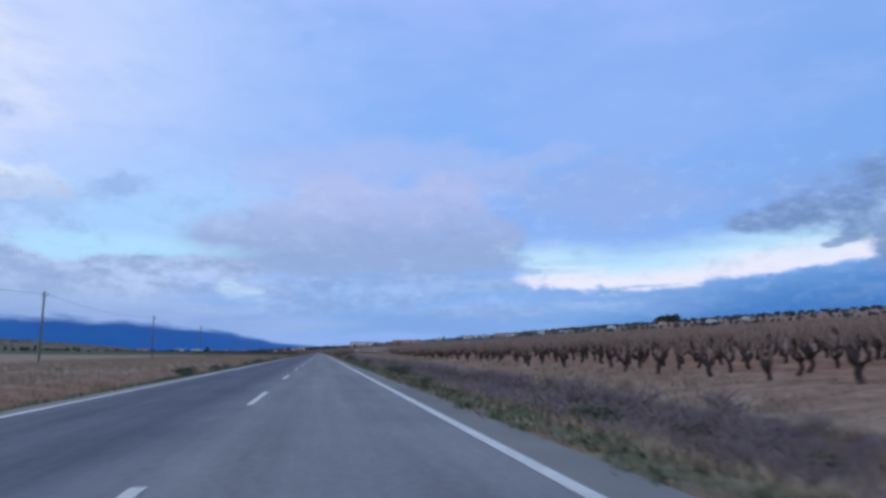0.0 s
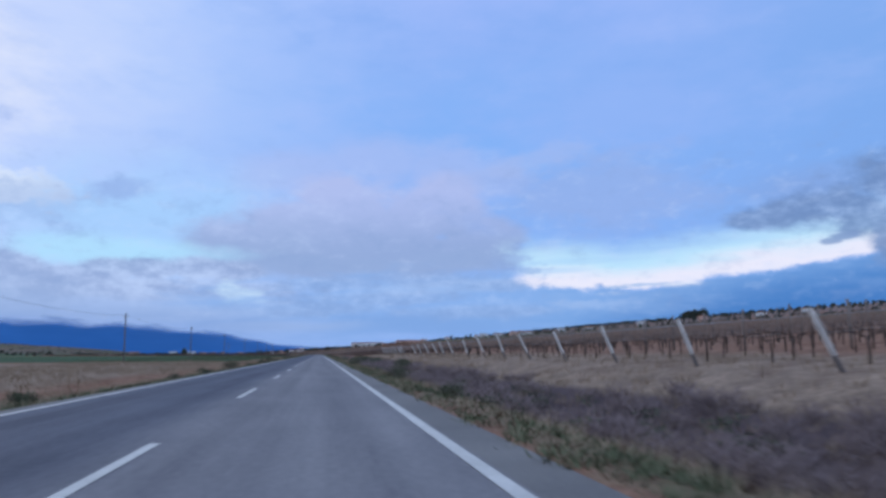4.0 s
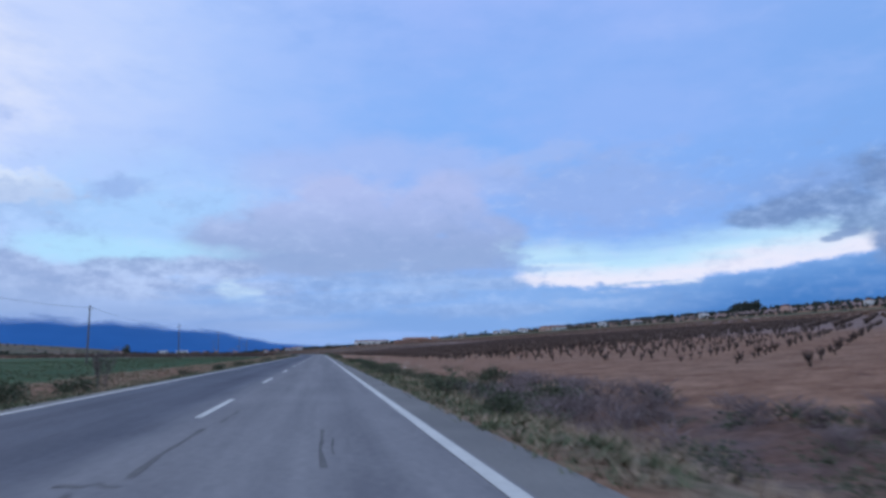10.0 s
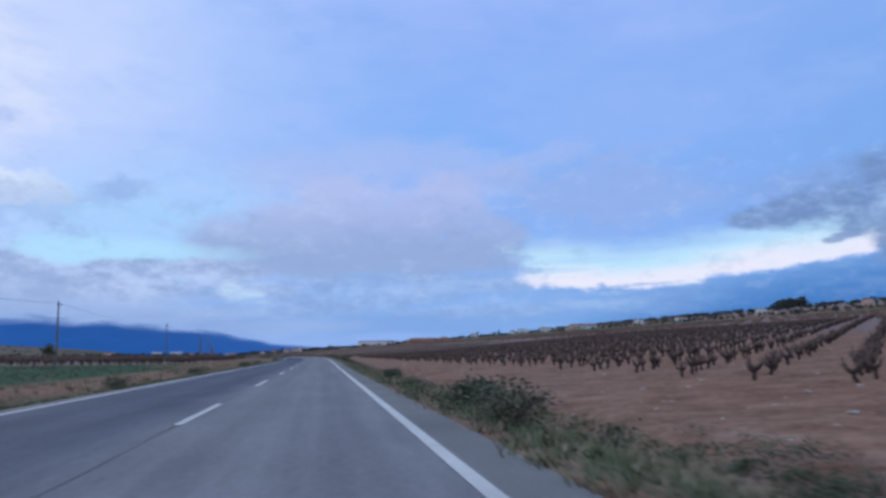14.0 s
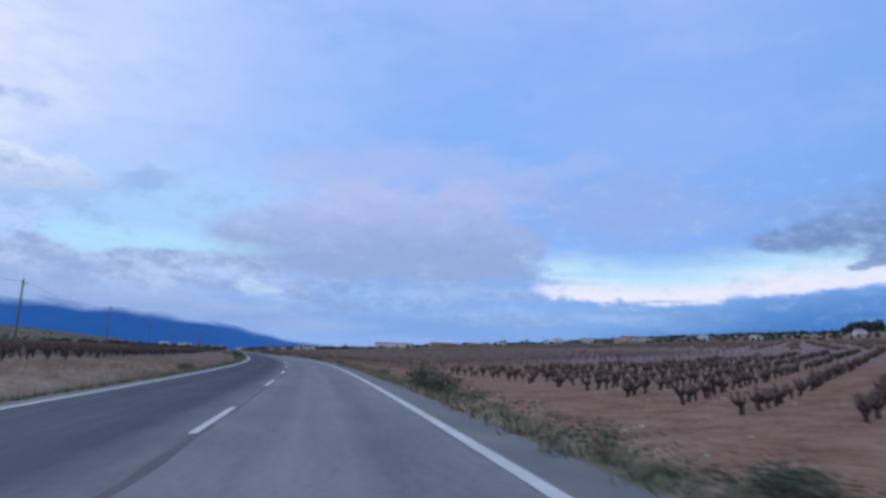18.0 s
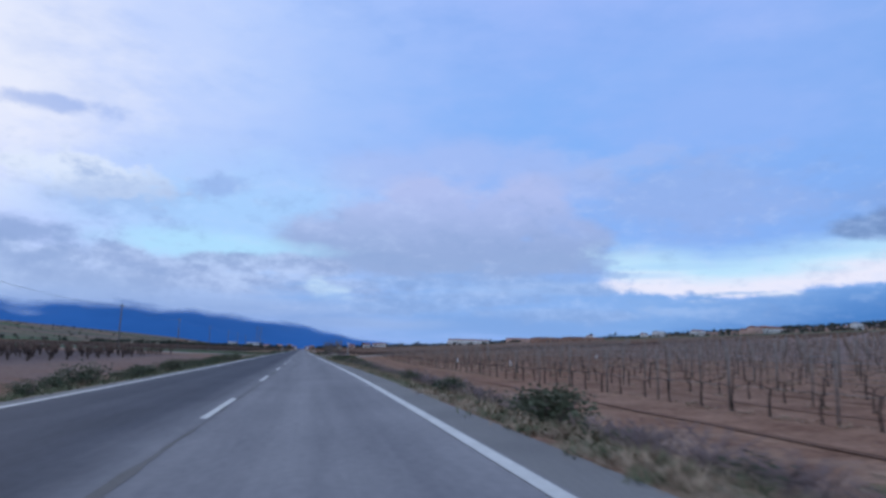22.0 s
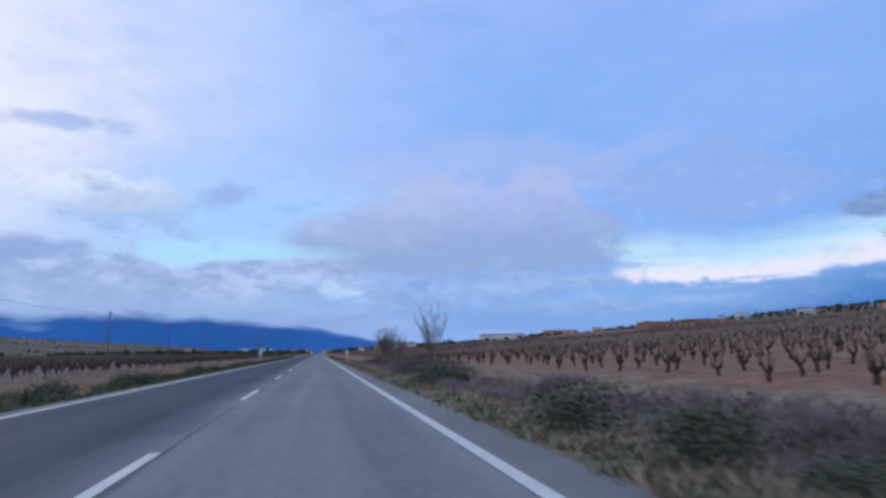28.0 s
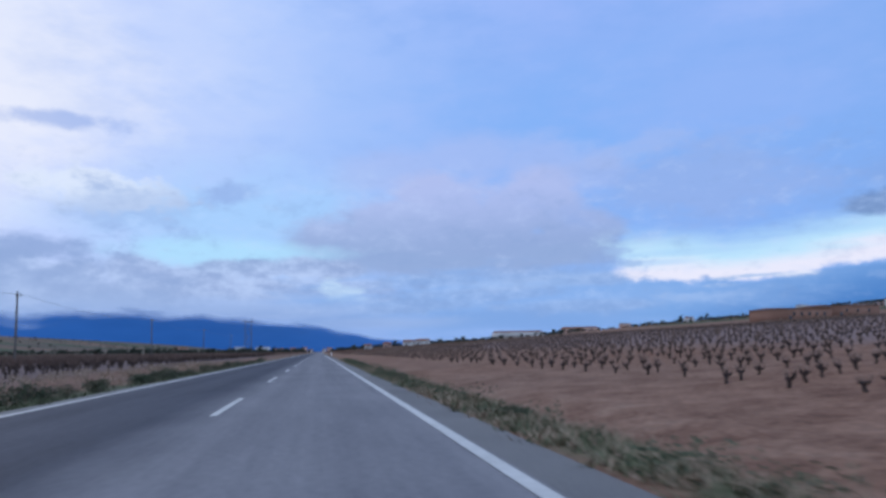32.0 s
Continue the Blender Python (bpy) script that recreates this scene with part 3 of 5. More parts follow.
def part(name, arrays, mat, parent=None, label="", at=None, smooth=False):
    ob = new(name, tri_mesh(name, arrays[0], arrays[1], mat, smooth))
    if parent:
        ob.parent = parent
    if at is not None:
        ob.matrix_basis = at
    if label:
        ob["label"] = label
    return ob


def scatter(template, places, scales, turns, stretch=None):
    """Arrays of many copies of a template: places n x 3, one size and one turn (radians) each."""
    v, f = template
    places, scales, turns = np.asarray(places, float), np.asarray(scales, float), np.asarray(turns, float)
    c, s = np.cos(turns)[:, None], np.sin(turns)[:, None]
    z = scales if stretch is None else scales * stretch
    X = (v[None, :, 0] * c - v[None, :, 1] * s) * scales[:, None] + places[:, 0:1]
    Y = (v[None, :, 0] * s + v[None, :, 1] * c) * scales[:, None] + places[:, 1:2]
    Z = v[None, :, 2] * z[:, None] + places[:, 2:3]
    V = np.stack((X, Y, Z), 2).reshape(-1, 3)
    F = (f[None] + (np.arange(len(places)) * len(v))[:, None, None]).reshape(-1, 3)
    return V, F


def ground_at(s, l, lift=0.0):
    x, y = plan(s, l)
    return np.stack((x, y, terrain(s, l) + lift), 1)


rng = np.random.default_rng(11)

# ---- ground ----
gs = np.concatenate((np.arange(-400, -40, 40), np.arange(-40, 1010, 3.0), np.arange(1010, 1400, 15), np.arange(1400, 4301, 60)))
gl = np.concatenate((np.array([-1250, -1000, -800, -600, -450, -330, -240, -170, -120, -90, -70, -55, -42, -32, -25, -20, -16, -13, -11]),
                     np.arange(-9.5, -4.1, 0.6), np.array([-4.05, -2, 0, 2, 4.0]), np.arange(4.3, 11, 0.5),
                     np.array([11.5, 12.5, 14, 16, 18.5, 22, 26, 31, 38, 47, 58, 72, 90, 115, 150, 200, 260, 330, 420, 520, 640, 780, 910, 1100, 1500, 2200])))
GS, GL = np.meshgrid(gs, gl, indexing="ij")
gx, gy = plan(GS.ravel(), GL.ravel())
gz = terrain(GS.ravel(), GL.ravel())
n_l = len(gl)
ii, jj = np.meshgrid(np.arange(len(gs) - 1), np.arange(n_l - 1), indexing="ij")
a = (ii * n_l + jj).ravel()
quads = np.stack((a, a + 1, a + n_l + 1, a + n_l), 1)
ground = new("ground", tri_mesh("ground", np.stack((gx, gy, gz), 1), quads, M_GROUND, True))
tagged(ground, "red-brown farmland with straw verges and green young corn", "ground", kind="structure")
s_, l_ = GS.ravel(), GL.ravel()


def between(a, b, v, soft):
    return step(a - soft, a + soft, v) * (1 - step(b - soft, b + soft, v))


wob = 1.2 * soft_noise(s_, l_, 9)
c_grass = between(4.0, 5.7, l_ + 0.3 * wob, 0.6) * 0.52 + between(-6.6, -3.6, l_ + 0.4 * wob, 0.7) * (0.6 * (1 - 0.5 * between(560, 630, s_, 10)) + 0.3 * step(740, 770, s_))
c_grass += (l_ < -130) * (0.55 + 0.55 * soft_noise(s_, l_, 70))
c_grass += between(190, 248, s_, 6) * between(6, 11, l_, 1.0) * 0.7 + between(700, 722, s_, 3) * between(5, 8, l_, 1) * 0.7
c_straw = between(4.2, 10.5, l_ + wob, 1.0) * 0.8 * (1 - 0.75 * step(874, 882, s_)) * (1 - 0.7 * between(250, 566, s_, 4) * step(6.6, 8.2, l_ + 0.4 * wob)) * (1 - 0.6 * between(560, 724, s_, 6) * step(6.5, 8, l_)) + between(-400, 115, s_, 8) * between(9, 14, l_, 2) * 0.5
c_straw += between(105, 250, s_, 8) * between(9, 18, l_, 2) * 0.75 + between(-400, 205, s_, 12) * (1 - step(-10, -6, l_)) * 0.85
c_straw += between(455, 560, s_, 12) * between(-13, -5, l_, 2) * 0.8 + between(806, 1000, s_, 6) * between(-15, -9, l_, 1) * 0.25 + between(890, 960, s_, 12) * between(-190, -165, l_, 6)
c_straw += between(722, 870, s_, 8) * between(9, 13, l_, 2) * 0.6 + (l_ > 430) * 0.2 + (l_ < -240) * 0.05
c_crop = between(215, 480, s_, 5) * between(-160, -9.5, l_, 1.5) + between(730, 800, s_, 3) * between(-75, -7.5, l_, 1.5)
c_crop += between(560, 1500, s_, 30) * between(-290, -90, l_, 14) * 0.9 + between(250, 1700, s_, 60) * between(335, 430, l_, 10) * 0.7
c_dark = between(-100, 1900, s_, 30) * between(48, 325, l_, 16) * 0.8 + between(480, 705, s_, 8) * between(-85, -14, l_, 4) * 0.8
c_dark += between(795, 1900, s_, 12) * between(-75, -11, l_, 2) * 0.85 + between(860, 1900, s_, 30) * between(30, 60, l_, 10) * 0.7 + between(400, 2500, s_, 60) * (l_ > 560) * 0.7
c_dark += between(560, 715, s_, 10) * between(30, 52, l_, 8) * 0.6 + between(-300, 116, s_, 8) * between(22, 60, l_, 8) * 0.6
c_dark += between(565, 700, s_, 8) * between(-14, -6.5, l_, 1.5) * 0.5
c_ditch = (between(-40, 205, s_, 10) + between(745, 874, s_, 5) + 0.6 * between(282, 308, s_, 5) + 0.5 * between(376, 402, s_, 4)) * between(6.7, 9.6, l_ + 0.5 * wob, 0.6)
hill = soft_noise(s_, l_, 62) + 0.5 * soft_noise(s_, l_, 23)
c_crop += (l_ < -120) * step(0.05, 0.3, hill) * 0.95
c_ditch += (l_ < -120) * (1 - between(560, 1500, s_, 30) * between(-290, -90, l_, 14)) * (0.62 - 0.5 * step(0.05, 0.3, hill) - 0.25 * (1 - step(-0.45, -0.25, hill)))
c_ditch += between(480, 705, s_, 8) * between(-85, -14, l_, 4) * 0.42 + between(795, 1900, s_, 12) * (between(-75, -11, l_, 2) * 0.5 + between(-11, -6.5, l_, 1) * 0.36) + between(565, 722, s_, 6) * between(-40, -6.2, l_, 1) * 0.4
c_ditch += between(205, 250, s_, 4) * between(6.8, 10.0, l_ + 0.5 * wob, 0.6) * 0.7 + between(690, 722, s_, 6) * between(5.6, 8.4, l_, 0.6) * 0.6
ground.data.attributes.new("ditch", "FLOAT", "POINT").data.foreach_set("value", np.clip(c_ditch, 0, 0.95).astype(np.float32))
cover = ground.data.color_attributes.new("cover", "FLOAT_COLOR", "POINT")
cover.data.foreach_set("color", np.stack((np.clip(c_grass, 0, 1), np.clip(c_straw, 0, 1), np.clip(c_crop, 0, 1), np.clip(c_dark, 0, 1)), 1).astype(np.float32).ravel())


# ---- road ----
def strip(s0, s1, l0, l1, lift, ds=3.0, cuts=2, height=road_z, wiggle=0.0):
    """Arrays of a ribbon along the road, with a thin edge hidden below it."""
    s = np.linspace(s0, s1, max(2, int(abs(s1 - s0) / ds) + 1))
    ls = np.linspace(l0, l1, cuts)
    A, B = np.meshgrid(s, ls, indexing="ij")
    if wiggle:
        B = B + wiggle * (soft_noise(A, A * 0, 1.1) + 0.5 * soft_noise(A, B * 0 + 3, 0.35))
    x, y = plan(A.ravel(), B.ravel())
    z = height(A.ravel(), B.ravel()) + lift
    i, j = np.meshgrid(np.arange(len(s) - 1), np.arange(cuts - 1), indexing="ij")
    a = (i * cuts + j).ravel()
    F = np.concatenate((np.stack((a, a + 1, a + cuts + 1), 1), np.stack((a, a + cuts + 1, a + cuts), 1)))
    return np.stack((x, y, z), 1), F


road = tagged(new("road"), "grey worn two-lane asphalt country road", "road", kind="structure")


def lane(l0, l1, mat, name, label):
    """One lane or shoulder, carrying its metres along and across."""
    ob = part(name, joined([strip(-300, 900, l0, l1, 0.0, 3.0, 5), strip(900, 4200, l0, l1, 0.0, 30, 5)]), mat, road, label, smooth=True)
    at = []
    for s0, s1, ds in ((-300, 900, 3.0), (900, 4200, 30)):
        A, B = np.meshgrid(np.linspace(s0, s1, int((s1 - s0) / ds) + 1), np.linspace(l0, l1, 5), indexing="ij")
        at.append(np.stack((A.ravel(), B.ravel(), 0 * A.ravel()), 1))
    ob.data.attributes.new("lane_place", "FLOAT_VECTOR", "POINT").data.foreach_set("vector", np.concatenate(at).astype(np.float32).ravel())


lane(0.23, 3.62, M_LANE, "lane", "pale worn asphalt lane")
lane(-3.76, 0.23, M_LANE, "lane", "darker asphalt lane")
lane(3.62, 4.25, M_SHOULDER, "shoulder", "narrow asphalt shoulder")
lane(-4.15, -3.76, M_SHOULDER, "shoulder", "narrow asphalt shoulder")
PAINT = 0.006
part("edge_line", joined([strip(-300, 721, 3.42, 3.58, PAINT), strip(748, 900, 3.42, 3.58, PAINT), strip(900, 4200, 3.42, 3.58, PAINT, 30)]), M_PAINT, road, "white painted edge line", smooth=True)
part("edge_line", joined([strip(-300, 716, -3.71, -3.54, PAINT), strip(738, 900, -3.71, -3.54, PAINT), strip(900, 4200, -3.71, -3.54, PAINT, 30)]), M_PAINT, road, "white painted edge line", smooth=True)
for k in range(8):
    part("edge_dash", strip(724.5 + 3 * k, 725.7 + 3 * k, 3.42, 3.58, PAINT, 0.6), M_PAINT, road)
for k in range(6):
    part("edge_dash", strip(718.5 + 3 * k, 719.7 + 3 * k, -3.71, -3.54, PAINT, 0.6), M_PAINT, road)
DASH, PERIOD, FIRST, MIDDLE = 4.3, 12.5, 16.0, 0.23
for k in range(-6, 130):
    s = FIRST + k * PERIOD
    s += float(np.interp(s, (16, 42, 65, 180, 203, 345, 403, 514, 545, 569, 652, 690, 795), (-2.15, -1.6, -1.1, -1.0, -0.5, -0.45, -0.9, -1.7, -1.0, -0.85, -1.15, -0.5, -0.25)))
    part("centre_dash", strip(s, s + DASH, MIDDLE - 0.06, MIDDLE + 0.06, PAINT, 2.1), M_PAINT, road)
SEALS = ((48, 108, 0.03, 0.04), (190, 240, 0.05, 0.06), (352, 412, -0.02, 0.045), (452, 668, 0.04, 0.10), (770, 812, 0.04, 0.065))
seal_rng = np.random.default_rng(19)


def ragged_seal(s0, s1, l0, w):
    """Arrays of a poured seal, its two edges ragged each by itself, with breaks."""
    pieces, a = [], s0
    while a < s1:
        b = min(a + 5 + 16 * seal_rng.random(), s1)
        k = np.arange(a, b, 0.22)
        if len(k) > 3:
            thick = w * np.clip(0.75 + 0.9 * soft_noise(k, k * 0 + 2, 1.7) + 0.5 * soft_noise(k, k * 0, 0.4), 0.18, 1.8)
            mid = l0 + w / 2 + 0.035 * soft_noise(k, k * 0 + 7, 2.2) + 0.02 * soft_noise(k, k * 0 + 9, 0.5)
            S, Q = np.concatenate((k, k)), np.concatenate((mid - thick / 2, mid + thick / 2))
            x, y = plan(S, Q)
            i, n = np.arange(len(k) - 1), len(k)
            pieces.append((np.stack((x, y, road_z(S, Q) + 0.003), 1), np.concatenate((np.stack((i, i + n, i + n + 1), 1), np.stack((i, i + n + 1, i + 1), 1)))))
        a = b + 0.4 + 1.6 * seal_rng.random()
    return joined(pieces)


for s0, s1, l0, w in SEALS:
    part("crack_seal", ragged_seal(s0, s1, MIDDLE + l0, w), M_SEAL, road, "dark ragged seal between the lanes")
M_CRACK = material("open_crack", (0.085, 0.083, 0.090), (0.128, 0.125, 0.130), 0.85, 6, 0.8, 0.2, 40)
for s0, s1, l0, w in ((238, 249, 0.42, 0.030), (251, 263, 0.50, 0.035), (264, 272, 0.36, 0.030), (281.5, 284.6, 0.10, 0.05), (285.2, 289, 0.34, 0.06), (289.6, 292, 0.46, 0.05), (285.4, 288.6, 1.92, 0.05), (286.2, 287.6, 2.06, 0.03), (746, 759, 0.35, 0.03), (761, 774, 0.30, 0.035)):
    part("crack", ragged_seal(s0, s1, l0 + 0.18, 1.5 * w), M_CRACK, road, "ragged crack in the asphalt")
for s0, l0, l1 in ((284.8, 0.1, 0.6),):
    k = np.linspace(0, 1, 14)
    cs, cl = s0 + 0.25 * soft_noise(k * 6, k * 0 + s0, 1.0), l0 + (l1 - l0) * k
    cs, cl = np.concatenate((cs, cs + 0.09)), np.concatenate((cl, cl))
    cx, cy = plan(cs, cl)
    q = np.arange(13)
    part("crack", (np.stack((cx, cy, road_z(cs, cl) + 0.004), 1), np.concatenate((np.stack((q, q + 1, q + 15), 1), np.stack((q, q + 15, q + 14), 1)))), M_CRACK, road, "ragged crack across the lane")


def blotch(s, l, length, width, seed):
    """A ragged patch of darker asphalt."""
    r = np.random.default_rng(seed)
    n = 18
    w = np.linspace(0, 2 * math.pi, n, endpoint=False)
    k = 0.35 + 0.9 * r.random(n)
    ps, pl = s + length / 2 * np.cos(w) * k, l + width / 2 * np.sin(w) * k
    ps, pl = np.append(ps, s), np.append(pl, l)
    x, y = plan(ps, pl)
    return np.stack((x, y, road_z(ps, pl) + 0.003), 1), np.array([(i, (i + 1) % n, n) for i in range(n)])


for k, (s, l, a, b) in enumerate(((340.8, 2.05, 1.1, 0.9), (341.6, 1.85, 0.8, 0.7), (774, 1.6, 1.6, 0.4), (772, 0.3, 3.0, 0.3), (470, -2.2, 3.5, 0.6), (556, -1.6, 4, 0.5), (626, -2.6, 2.5, 0.5))):
    part("patch", blotch(s, l, a * 0.8, b * 0.5, k), M_PATCH, road, "ragged dark repair in the asphalt")
tl = np.linspace(-4.0, 4.2, 34)
edge_a = 720.6 + 0.25 * soft_noise(tl * 1.7, tl * 0, 0.5) - 0.5 * step(1.5, 3.5, tl)
edge_b = 722.3 + 0.3 * soft_noise(tl * 1.3 + 4, tl * 0, 0.5) + 0.9 * step(1.0, 2.6, tl) - 0.5 * (1 - step(-3, 0, tl))
ts, tw = np.concatenate((edge_a, edge_b)), np.concatenate((tl, tl))
tx, ty = plan(ts, tw)
k = np.arange(33)
part("patch", (np.stack((tx, ty, road_z(ts, tw) + 0.009), 1), np.concatenate((np.stack((k, k + 1, k + 35), 1), np.stack((k, k + 35, k + 34), 1)))), M_PATCH, road, "dark ragged trench repair across the whole road")

# side roads at the crossing
def side_road(s0, l0, az, length, width, name, label):
    d = np.array((math.cos(radians(az)), math.sin(radians(az))))
    n = np.array((-d[1], d[0]))
    k = np.concatenate(((-1.0,), np.linspace(0, length, int(length / 2.5) + 1)))
    half = width / 2 + 4.5 * np.exp(-k / 3.5)
    cuts = np.concatenate(((-1.3,), np.linspace(-1, 1, 7), (1.3,)))
    A = s0 + k[:, None] * d[0] + half[:, None] * cuts[None] * n[0]
    B = l0 + k[:, None] * d[1] + half[:, None] * cuts[None] * n[1]
    x, y = plan(A.ravel(), B.ravel())
    z = np.maximum(terrain(A.ravel(), B.ravel()) + 0.05, np.where(abs(B.ravel()) < 5.2, road_z(A.ravel(), B.ravel()) - 0.02, -9))
    z = z - np.tile(np.where(abs(cuts) > 1, 0.45, 0.0), len(k)) - np.repeat(np.where(k < 0, 0.45, 0.0), len(cuts))
    i, j = np.meshgrid(np.arange(len(k) - 1), np.arange(8), indexing="ij")
    a = (i * 9 + j).ravel()
    F = np.stack((a, a + 1, a + 10, a + 9), 1)
    ob = new(name, tri_mesh(name, np.stack((x, y, z), 1), F[:, ::-1] if az < 0 else F, M_TRACK))
    return tagged(ob, label, "side road", kind="structure")


side_road(731, 4.1, 53, 240, 4.2, "side_road", "grey asphalt lane branching off between fields")
side_road(727, -4.0, -78, 160, 5.0, "side_road", "grey asphalt lane branching off beside green field")


# ---- vines ----
def bush_vine(seed, fine=True):
    """A stub of a trunk with its arms, each arm with its canes: lists of lines."""
    r = np.random.default_rng(seed)
    h = 0.22 + 0.12 * r.random()
    bx, by = 0.16 * (r.random(2) - 0.5)
    trunk = [(0, 0, -0.05, 0.075), (bx * 0.3, by * 1.4, h * 0.5, 0.062), (bx, by, h, 0.072)] if fine else [(0, 0, 0, 0.085), (bx, by, h, 0.08)]
    arms, canes = [], []
    n = 4
    for i in range(n):
        w = 2 * math.pi * (i + 0.8 * r.random()) / n
        out, up = 0.08 + 0.15 * r.random(), 0.10 + 0.20 * r.random()
        tip = (bx + out * math.cos(w), by + out * math.sin(w), h + up)
        mid = (bx + 0.75 * out * math.cos(w + 0.3), by + 0.75 * out * math.sin(w + 0.3), h + 0.35 * up)
        arms.append([(bx, by, h - 0.03, 0.058), (*mid, 0.048), (*tip, 0.040)] if fine else [(bx, by, h, 0.06), (*tip, 0.05)])
        for k in range(3 if fine else 2):
            v = w + 2.8 * (r.random() - 0.5)
            q, u = 0.03 + 0.15 * r.random(), 0.14 + 0.34 * r.random()
            c = (tip[0] + q * math.cos(v), tip[1] + q * math.sin(v), tip[2] + u)
            canes.append([(*tip, 0.020), (tip[0] + 0.6 * q * math.cos(v + 0.5), tip[1] + 0.6 * q * math.sin(v + 0.5), tip[2] + 0.5 * u, 0.016), (*c, 0.009)] if fine else [(*tip, 0.036), (*c, 0.022)])
    return trunk, arms, canes


def pruned_vine(seed, fine=True):
    """A stout trunk with a fist of short arms, each with a few stubs of canes."""
    r = np.random.default_rng(seed)
    h = 0.24 + 0.12 * r.random()
    bx, by = 0.2 * (r.random(2) - 0.5)
    trunk = [(0, 0, -0.05, 0.085), (bx * 0.3, by * 1.4, h * 0.5, 0.07), (bx, by, h, 0.088)]
    arms, canes = [], []
    n = 5 if fine else 4
    for i in range(n):
        w = 2 * math.pi * (i + 0.9 * r.random()) / n
        out, up = 0.09 + 0.16 * r.random(), 0.06 + 0.18 * r.random()
        tip = (bx + out * math.cos(w), by + out * math.sin(w), h + up)
        arms.append([(bx, by, h - 0.03, 0.07), (bx + 0.7 * out * math.cos(w + 0.3), by + 0.7 * out * math.sin(w + 0.3), h + 0.4 * up, 0.058), (*tip, 0.05)])
        for k in range(3 if fine else 2):
            v = w + 3.0 * (r.random() - 0.5)
            q, u = 0.03 + 0.12 * r.random(), 0.06 + 0.2 * r.random()
            canes.append([(*tip, 0.026), (tip[0] + q * math.cos(v), tip[1] + q * math.sin(v), tip[2] + u, 0.013)])
    return trunk, arms, canes


def trellis_vine(seed, fine=True):
    """Upright trunk with two arms along the wire (x) and upright canes."""
    r = np.random.default_rng(seed)
    h = 0.54 + 0.12 * r.random()
    lean = 0.16 * (r.random() - 0.5)
    trunk = [(0, 0, -0.05, 0.038), (lean * 0.2, 0.03 + 0.04 * r.random(), h * 0.55, 0.028), (lean, 0, h, 0.034)]
    arms, canes = [], []
    for side in (-1, 1):
        arms.append([(lean, 0, h - 0.02, 0.015), (lean + side * 0.3, 0.02, h + 0.06 + 0.05 * r.random(), 0.011), (lean + side * 0.62, 0.0, h + 0.03 + 0.08 * r.random(), 0.008)])
        for k in range(4 if fine else 3):
            x = lean + side * (0.06 + 0.17 * k)
            canes.append([(x, 0, h + 0.03, 0.010), (x + 0.14 * (r.random() - 0.5), 0.12 * (r.random() - 0.5), h + 0.25 + 0.45 * r.random(), 0.006)])
    return trunk, arms, canes


def lattice(s0, s1, l0, l1, az, row_gap, gap, seed, jitter=0.12):
    """Places in rows that run at az degrees to the road."""
    r = np.random.default_rng(seed)
    d = np.array((math.cos(radians(az)), math.sin(radians(az))))
    n = np.array((-d[1], d[0]))
    span = (s1 - s0) + abs(l1 - l0)
    mid = np.array(((s0 + s1) / 2, (l0 + l1) / 2))
    i = np.arange(-span / row_gap, span / row_gap)
    j = np.arange(-span / gap, span / gap)
    A, B = np.meshgrid(i.round(), j.round(), indexing="ij")
    p = mid + A.ravel()[:, None] * row_gap * n + B.ravel()[:, None] * gap * d
    p += jitter * r.standard_normal(p.shape)
    keep = (p[:, 0] > s0) & (p[:, 0] < s1) & (p[:, 1] > min(l0, l1)) & (p[:, 1] < max(l0, l1)) & (r.random(len(p)) > 0.06)
    return p[keep]


def off_side_road(p):
    """Keep only what is clear of the branching lane."""
    k = (p[:, 1] - 4.1) / math.tan(radians(53)) + 731
    return p[abs(p[:, 0] - k) * math.sin(radians(53)) > 5.0]


BUSH = [bush_vine(k) for k in range(6)]
BUSH_FAR = [bush_vine(20 + k, False) for k in range(4)]
PRUNED = [pruned_vine(90 + k) for k in range(6)]
PRUNED_FAR = [pruned_vine(110 + k, False) for k in range(4)]
ROW = [trellis_vine(40 + k) for k in range(6)]
ROW_FAR = [trellis_vine(60 + k, False) for k in range(3)]


def vine_things(templates, pts, label, group, turn=None, size=(0.9, 1.25), cane=M_CANE):
    """Single vines: a trunk, its arms and their canes."""
    made = []
    for k, (trunk, arms, canes) in enumerate(templates):
        ob = part("grapevine", tubes([trunk], 5), M_TRUNK)
        per = len(canes) // len(arms)
        for i, line in enumerate(arms):
            arm = part("arm", tubes([line], 4), M_TRUNK, ob)
            for c in canes[i * per:(i + 1) * per]:
                part("cane", tubes([c], 3), cane, arm, "thin red-brown bare cane")
        tagged(ob, label, "grapevine", group)
        made.append([ob, False])
    for s, l in pts:
        slot = made[rng.integers(len(made))]
        w = rng.random() * 360 if turn is None else turn + heading(s) + 90
        k = size[0] + (size[1] - size[0]) * rng.random()
        m = Matrix.Translation(spot(s, l)) @ pose(0, 0, 0, 0, 0, w)
        if slot[1]:
            ob = copy_thing(slot[0], m)
        else:
            ob, slot[1] = slot[0], True
            ob.matrix_basis = m
        ob.scale = (k, k, k)
    for ob, used in made:
        if not used:
            for o in (*ob.children_recursive, ob):
                bpy.data.objects.remove(o)


